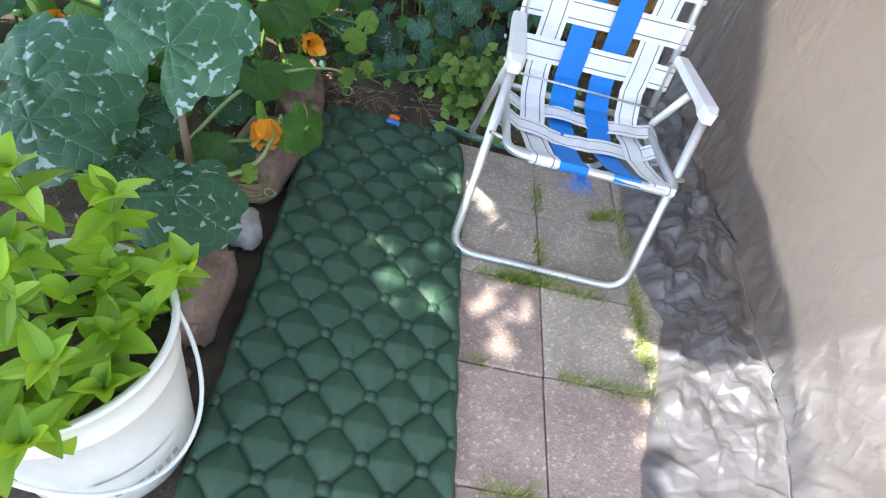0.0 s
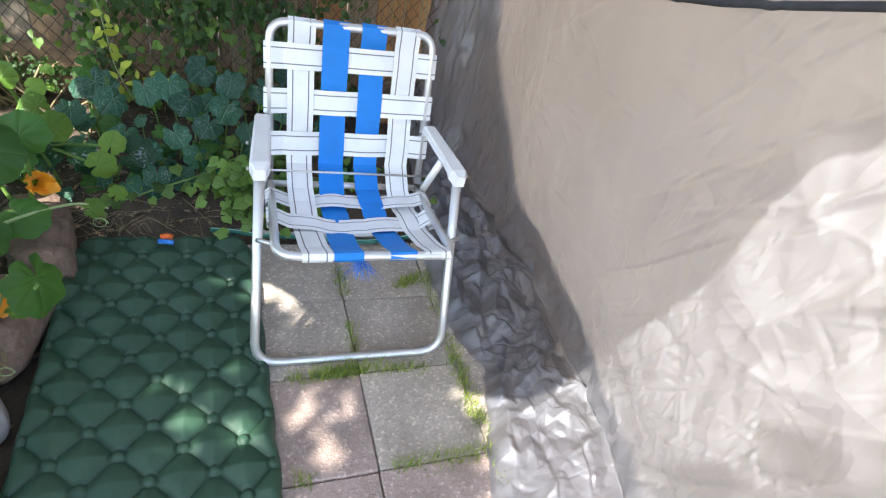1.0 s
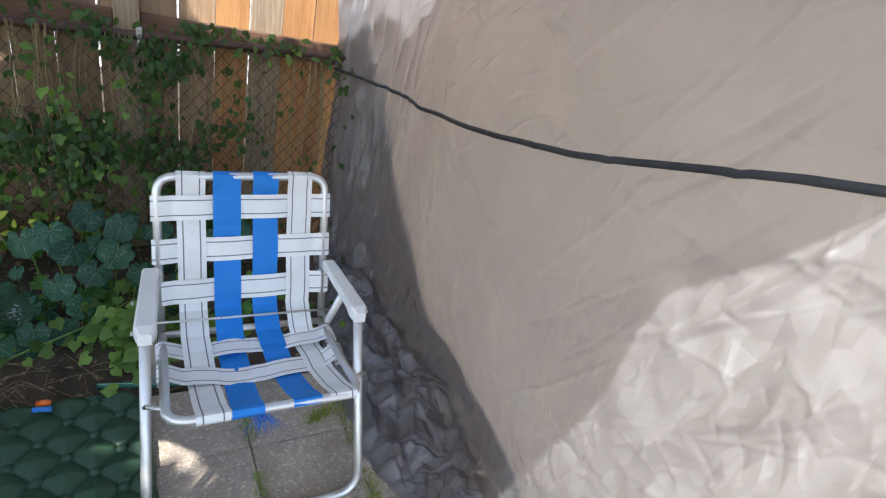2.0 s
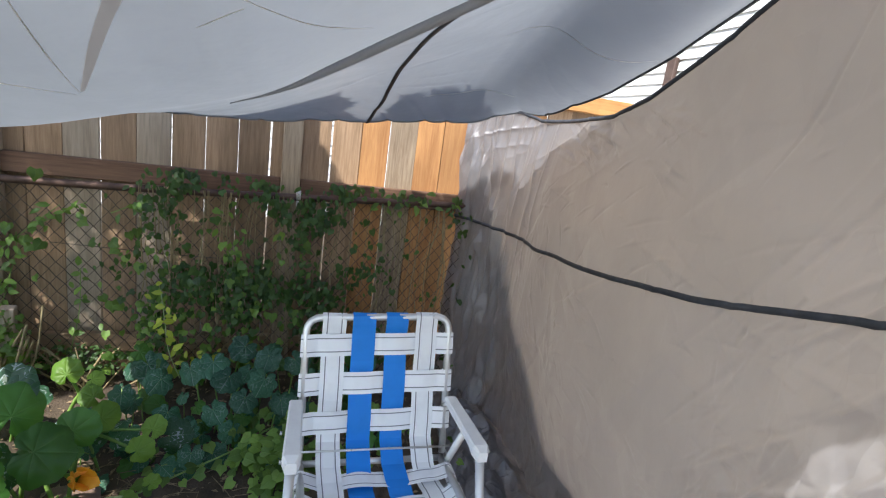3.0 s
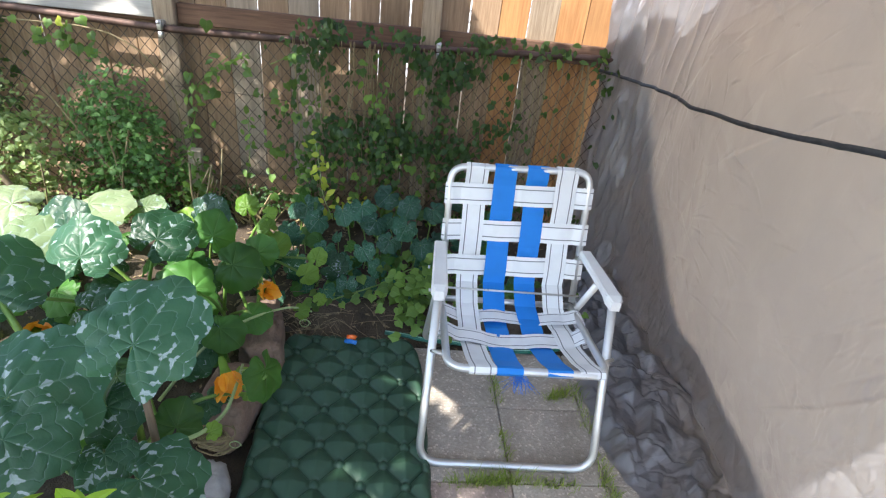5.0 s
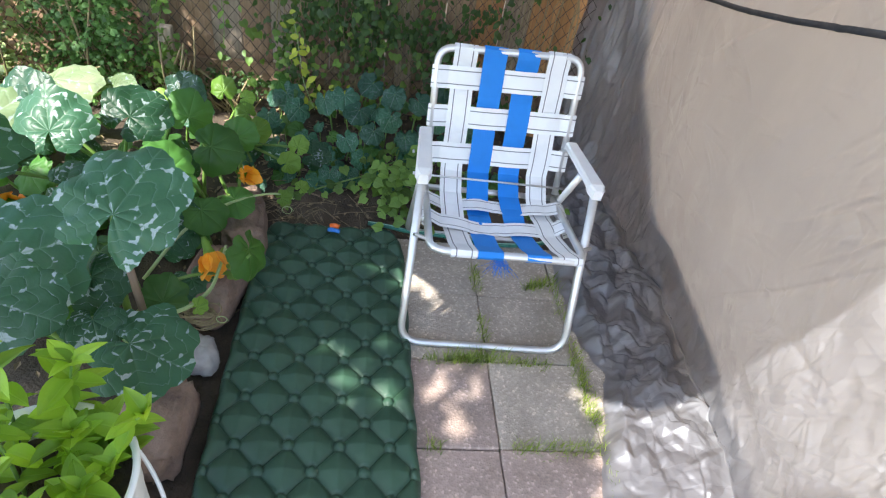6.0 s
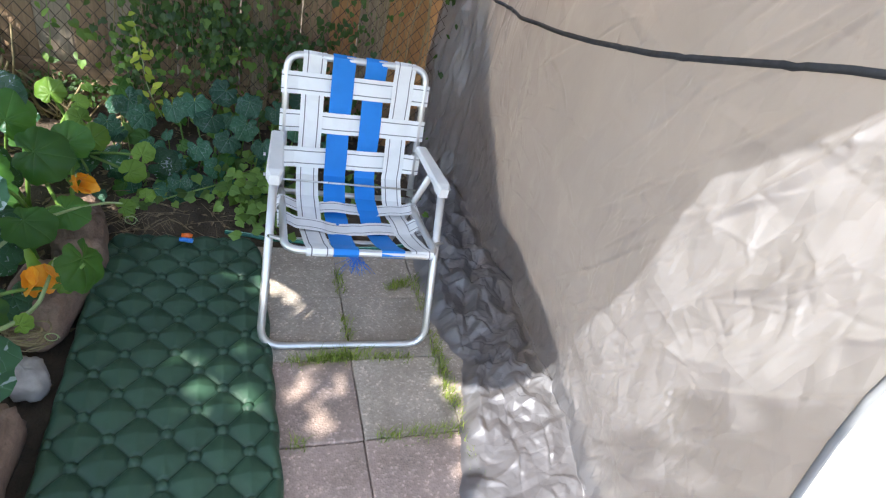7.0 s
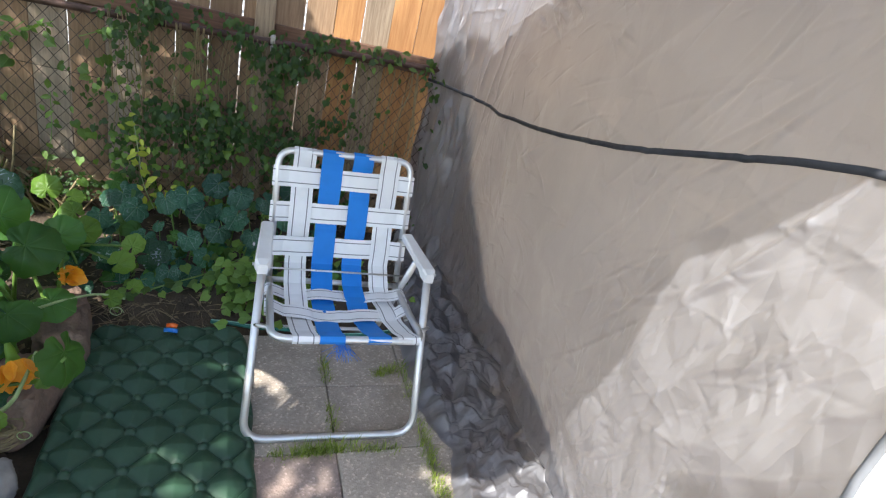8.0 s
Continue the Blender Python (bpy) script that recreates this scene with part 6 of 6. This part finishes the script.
def build_bushes():
    for name, c, size, count, material, label, leaf in (
        ("shrub", (-1.74, 1.74, 0.40), (0.27, 0.10, 0.40), 3400, BUSH, "dense small-leaved green shrub against the fence", (0.014, 0.032)),
        ("shrub", (-2.27, 1.60, 0.38), (0.40, 0.20, 0.42), 2600, BUSH_SUNLIT_TONE, "light yellow-green shrub with sunlight put into its leaf colour", (0.012, 0.034)),
        ("shrub", (-1.40, 1.73, 0.22), (0.10, 0.05, 0.24), 260, VINE, "yellow-green weeds round the stub post", (0.02, 0.045)),
        ("shrub", (-1.15, 1.80, 0.20), (0.24, 0.05, 0.07), 260, IVY, "dark low weeds along the foot of the fence", (0.014, 0.03)),
        ("shrub", (-2.75, 1.9, 0.75), (0.55, 0.25, 0.6), 1500, IVY, "dark leafy shrub at the corner of the fence", (0.03, 0.06))):
        bush = thing(name, (c[0], c[1], 0.02), label, "shrub")
        g = Geo()
        for k in range(count):
            d = Vector((R.gauss(0, 1), R.gauss(0, 1), R.gauss(0, 1))).normalized() * R.random() ** 0.4
            lump = 1 + 0.35 * nz(d.x * 2.5 + c[0], d.y * 2.5, d.z * 2.5)
            p = Vector((c[0] + d.x * size[0] * lump, c[1] + d.y * size[1] * lump, max(0.03, c[2] + d.z * size[2] * lump)))
            small_leaf(g, p, (d.x * 0.5 + R.gauss(0, 0.4), d.y * 0.5 - 0.4 + R.gauss(0, 0.4), 0.6 + R.gauss(0, 0.3)), (R.gauss(0, 1), R.gauss(-0.3, 0.6), R.gauss(-0.2, 0.6)), R.uniform(*leaf), "oval" if k % 3 else "ivy")
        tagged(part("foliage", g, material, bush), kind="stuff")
        g = Geo()
        for _ in range(16):
            a = Vector((c[0] + R.gauss(0, size[0] * 0.3), c[1] + R.gauss(0, size[1] * 0.3), 0.0))
            b = Vector((c[0] + R.gauss(0, size[0] * 0.7), c[1] + R.gauss(0, size[1] * 0.7), c[2] + R.uniform(0, size[2])))
            g.tube(spline([a, a.lerp(b, 0.5) + Vector((R.gauss(0, 0.03), R.gauss(0, 0.03), 0)), b], 6), R.uniform(0.002, 0.006), 5, caps=False)
        tagged(part("twig_tangle", g, STEM_DRY, bush), kind="stuff")


def build_potted_plant():
    plant = thing("potted_plant", (BX, BY, 0.33), "bright green bushy herb growing in the white pail", "potted plant")
    shoots = [(0.105, 0.075, 0.475, 0.25, 0.12), (0.02, 0.10, 0.52, 0.05, 0.30), (-0.07, 0.09, 0.55, -0.10, 0.25), (-0.11, 0.0, 0.55, -0.2, 0.0), (0.0, -0.02, 0.55, 0.02, -0.05), (0.05, -0.06, 0.52, 0.2, -0.2), (-0.03, -0.10, 0.57, 0.1, -0.30), (-0.09, -0.09, 0.55, -0.2, -0.3),
              (0.03, 0.05, 0.45, 0.1, 0.15), (-0.04, 0.04, 0.50, -0.1, 0.1), (-0.12, 0.07, 0.5, -0.3, 0.2), (0.02, -0.12, 0.47, 0.1, -0.3), (0.0, 0.12, 0.46, 0.0, 0.4), (0.06, -0.12, 0.46, 0.15, -0.25), (-0.06, -0.12, 0.52, -0.1, -0.3), (0.07, 0.0, 0.42, 0.1, 0.0), (0.09, 0.03, 0.40, 0.1, 0.1), (0.05, 0.09, 0.40, 0.1, 0.2), (0.09, -0.05, 0.40, 0.1, -0.1)]
    for k, (dx, dy, top, lx, ly) in enumerate(shoots):
        a = Vector((BX + dx * 0.8, BY + dy * 0.8, 0.325))
        b = Vector((BX + dx + lx * 0.22, BY + dy + ly * 0.22, top))
        line = spline([a, a.lerp(b, 0.5) + Vector((R.gauss(0, 0.01), R.gauss(0, 0.01), 0.02)), b], 10)
        part("stem", Geo().tube(line, [0.0035 - 0.00015 * i for i in range(11)], 6), STEM, plant)
        levels = 6
        for lv in range(levels):
            t = 0.25 + 0.75 * lv / (levels - 1)
            p = line[min(10, int(t * 10))]
            n = 2 if lv < levels - 2 else 3 if lv == levels - 2 else 5
            for q in range(n):
                ang = lv * 1.57 + q * 2 * math.pi / n + k * 0.7 + R.gauss(0, 0.2)
                up = (0.25 if lv < levels - 2 else 0.55 if lv == levels - 2 else 1.3) + R.gauss(0, 0.25)
                way = Vector((math.cos(ang), math.sin(ang), up))
                nor = Vector((-math.cos(ang) * up * 0.8 + R.gauss(0, 0.2), -math.sin(ang) * up * 0.8 + R.gauss(0, 0.2), 1.0))
                size = R.choice((0.042, 0.052, 0.062, 0.072)) * (0.75 if lv == levels - 1 else 1.0)
                set_leaf(leaf_mesh("long", round(size, 3), 600 + (k * 5 + q) % 6, BASIL, fold=R.choice((0.2, 0.5, 0.75)), curl=R.choice((-0.05, 0.15, 0.35, 0.5))), plant, p, nor, way)


# ---- shade tree outside the view, up the sun's way ----
def build_tree(root, fork, reach, height, label, count, inside, leaf):
    """A garden tree: tapered trunk, limbs and a crown of many leaves where inside(x, y) holds."""
    tree = thing("tree", root, label, "tree")
    trunk = spline([root, Vector(root).lerp(Vector(fork), 0.35) + Vector((0.05, 0, 0)), Vector(root).lerp(Vector(fork), 0.7), fork], 14)
    part("trunk", Geo().tube(trunk, [0.13 - 0.005 * k for k in range(15)], 12), BARK, tree)
    x0, x1, y0, y1 = reach
    for k in range(10):
        a = trunk[9 + k % 5]
        b = Vector((R.uniform(x0, x1) * 0.7 + fork[0] * 0.3, R.uniform(y0, y1) * 0.7 + fork[1] * 0.3, height + R.uniform(-0.1, 0.3)))
        part("limb", Geo().tube(spline([a, a.lerp(b, 0.5) + Vector((R.gauss(0, 0.1), R.gauss(0, 0.1), 0.1)), b], 8), [0.035 - 0.0035 * i for i in range(9)], 6, caps=False), BARK, tree)
    g, n = Geo(), 0
    while n < count:
        x, y = R.uniform(x0, x1), R.uniform(y0, y1)
        if not inside(x, y):
            continue
        n += 1
        lift = R.gauss(0, 0.12)
        small_leaf(g, (x - 0.7 * lift, y - 0.62 * lift, height + lift), (R.gauss(0, 0.4), R.gauss(0, 0.4), 1), (R.uniform(-1, 1), R.uniform(-1, 1), 0), R.uniform(*leaf), "oval")
    tagged(part("crown", g, BUSH, tree), kind="stuff")


def crown_near(x, y):
    """Where the boughs behind the camera reach, seen from above, with the gaps that dapple the patio."""
    d = math.hypot((x + 3.0) / 1.15, (y + 2.1) / 1.05)
    if math.hypot((x + 1.22) / 0.26, (y + 2.32) / 0.32) < 1 and nz(x * 7, y * 7, 4) > -0.1:
        return True
    if d > 1 + 0.2 * nz(x * 2.1, y * 2.1, 90) or (x > -2.85 and y > -1.2) or x > -1.93 + 0.06 * nz(y * 5, 3):
        return False
    for gx, gy, rx, ry in ((-2.27, -1.78, 0.14, 0.20), (-2.54, -1.68, 0.18, 0.16), (-2.33, -1.40, 0.12, 0.13), (-2.44, -1.28, 0.07, 0.12)):
        if math.hypot((x - gx) / rx, (y - gy) / ry) < 1:
            return R.random() < 0.15
    return True


def crown_far(x, y):
    """The boughs that shade the fence: they stop short of its sunny ends."""
    if math.hypot((x + 0.88) / 0.24, (y - 0.43) / 0.19) < 1:
        return True
    if math.hypot((x + 3.55) / 0.40, (y - 0.08) / 0.27) < 1 + 0.1 * nz(x * 3, y * 3, 97):
        return R.random() < 0.3
    if (x > -1.5 and y > 0.67 + 0.05 * nz(x * 6, 8)) or (x < -3.1 and y > 0.5) or (x > -1.3 and y < 0.46):
        return False
    if math.hypot((x + 2.35) / 1.45, (y - 0.62) / 0.62) > 1 + 0.15 * nz(x * 3, y * 3, 95):
        return False
    return R.random() < 0.2 + 0.8 * max(ss(-2.35, -1.9, x), ss(0.60, 0.72, y))


build_ground()
build_pavement()
build_fence()
build_chain_link()
build_stub()
build_neighbours()
build_tarp()
build_canopy()
build_pad()
build_chair()
build_edging()
build_bucket()
build_squash()
build_bed()
build_ivy_patch()
build_vines()
build_bushes()
build_potted_plant()
build_tree((-4.3, -3.2, -0.1), (-3.6, -2.6, 2.5), (-4.4, -0.9, -3.4, -0.9), 3.1, "leafy garden tree that dapples the patio", 10800, crown_near, (0.07, 0.13))
build_tree((-4.4, 1.1, -0.1), (-3.4, 1.0, 2.5), (-4.1, -0.6, -0.3, 1.4), 3.1, "leafy garden tree that shades the board fence", 17000, crown_far, (0.04, 0.065))
build_litter()
build_grass()
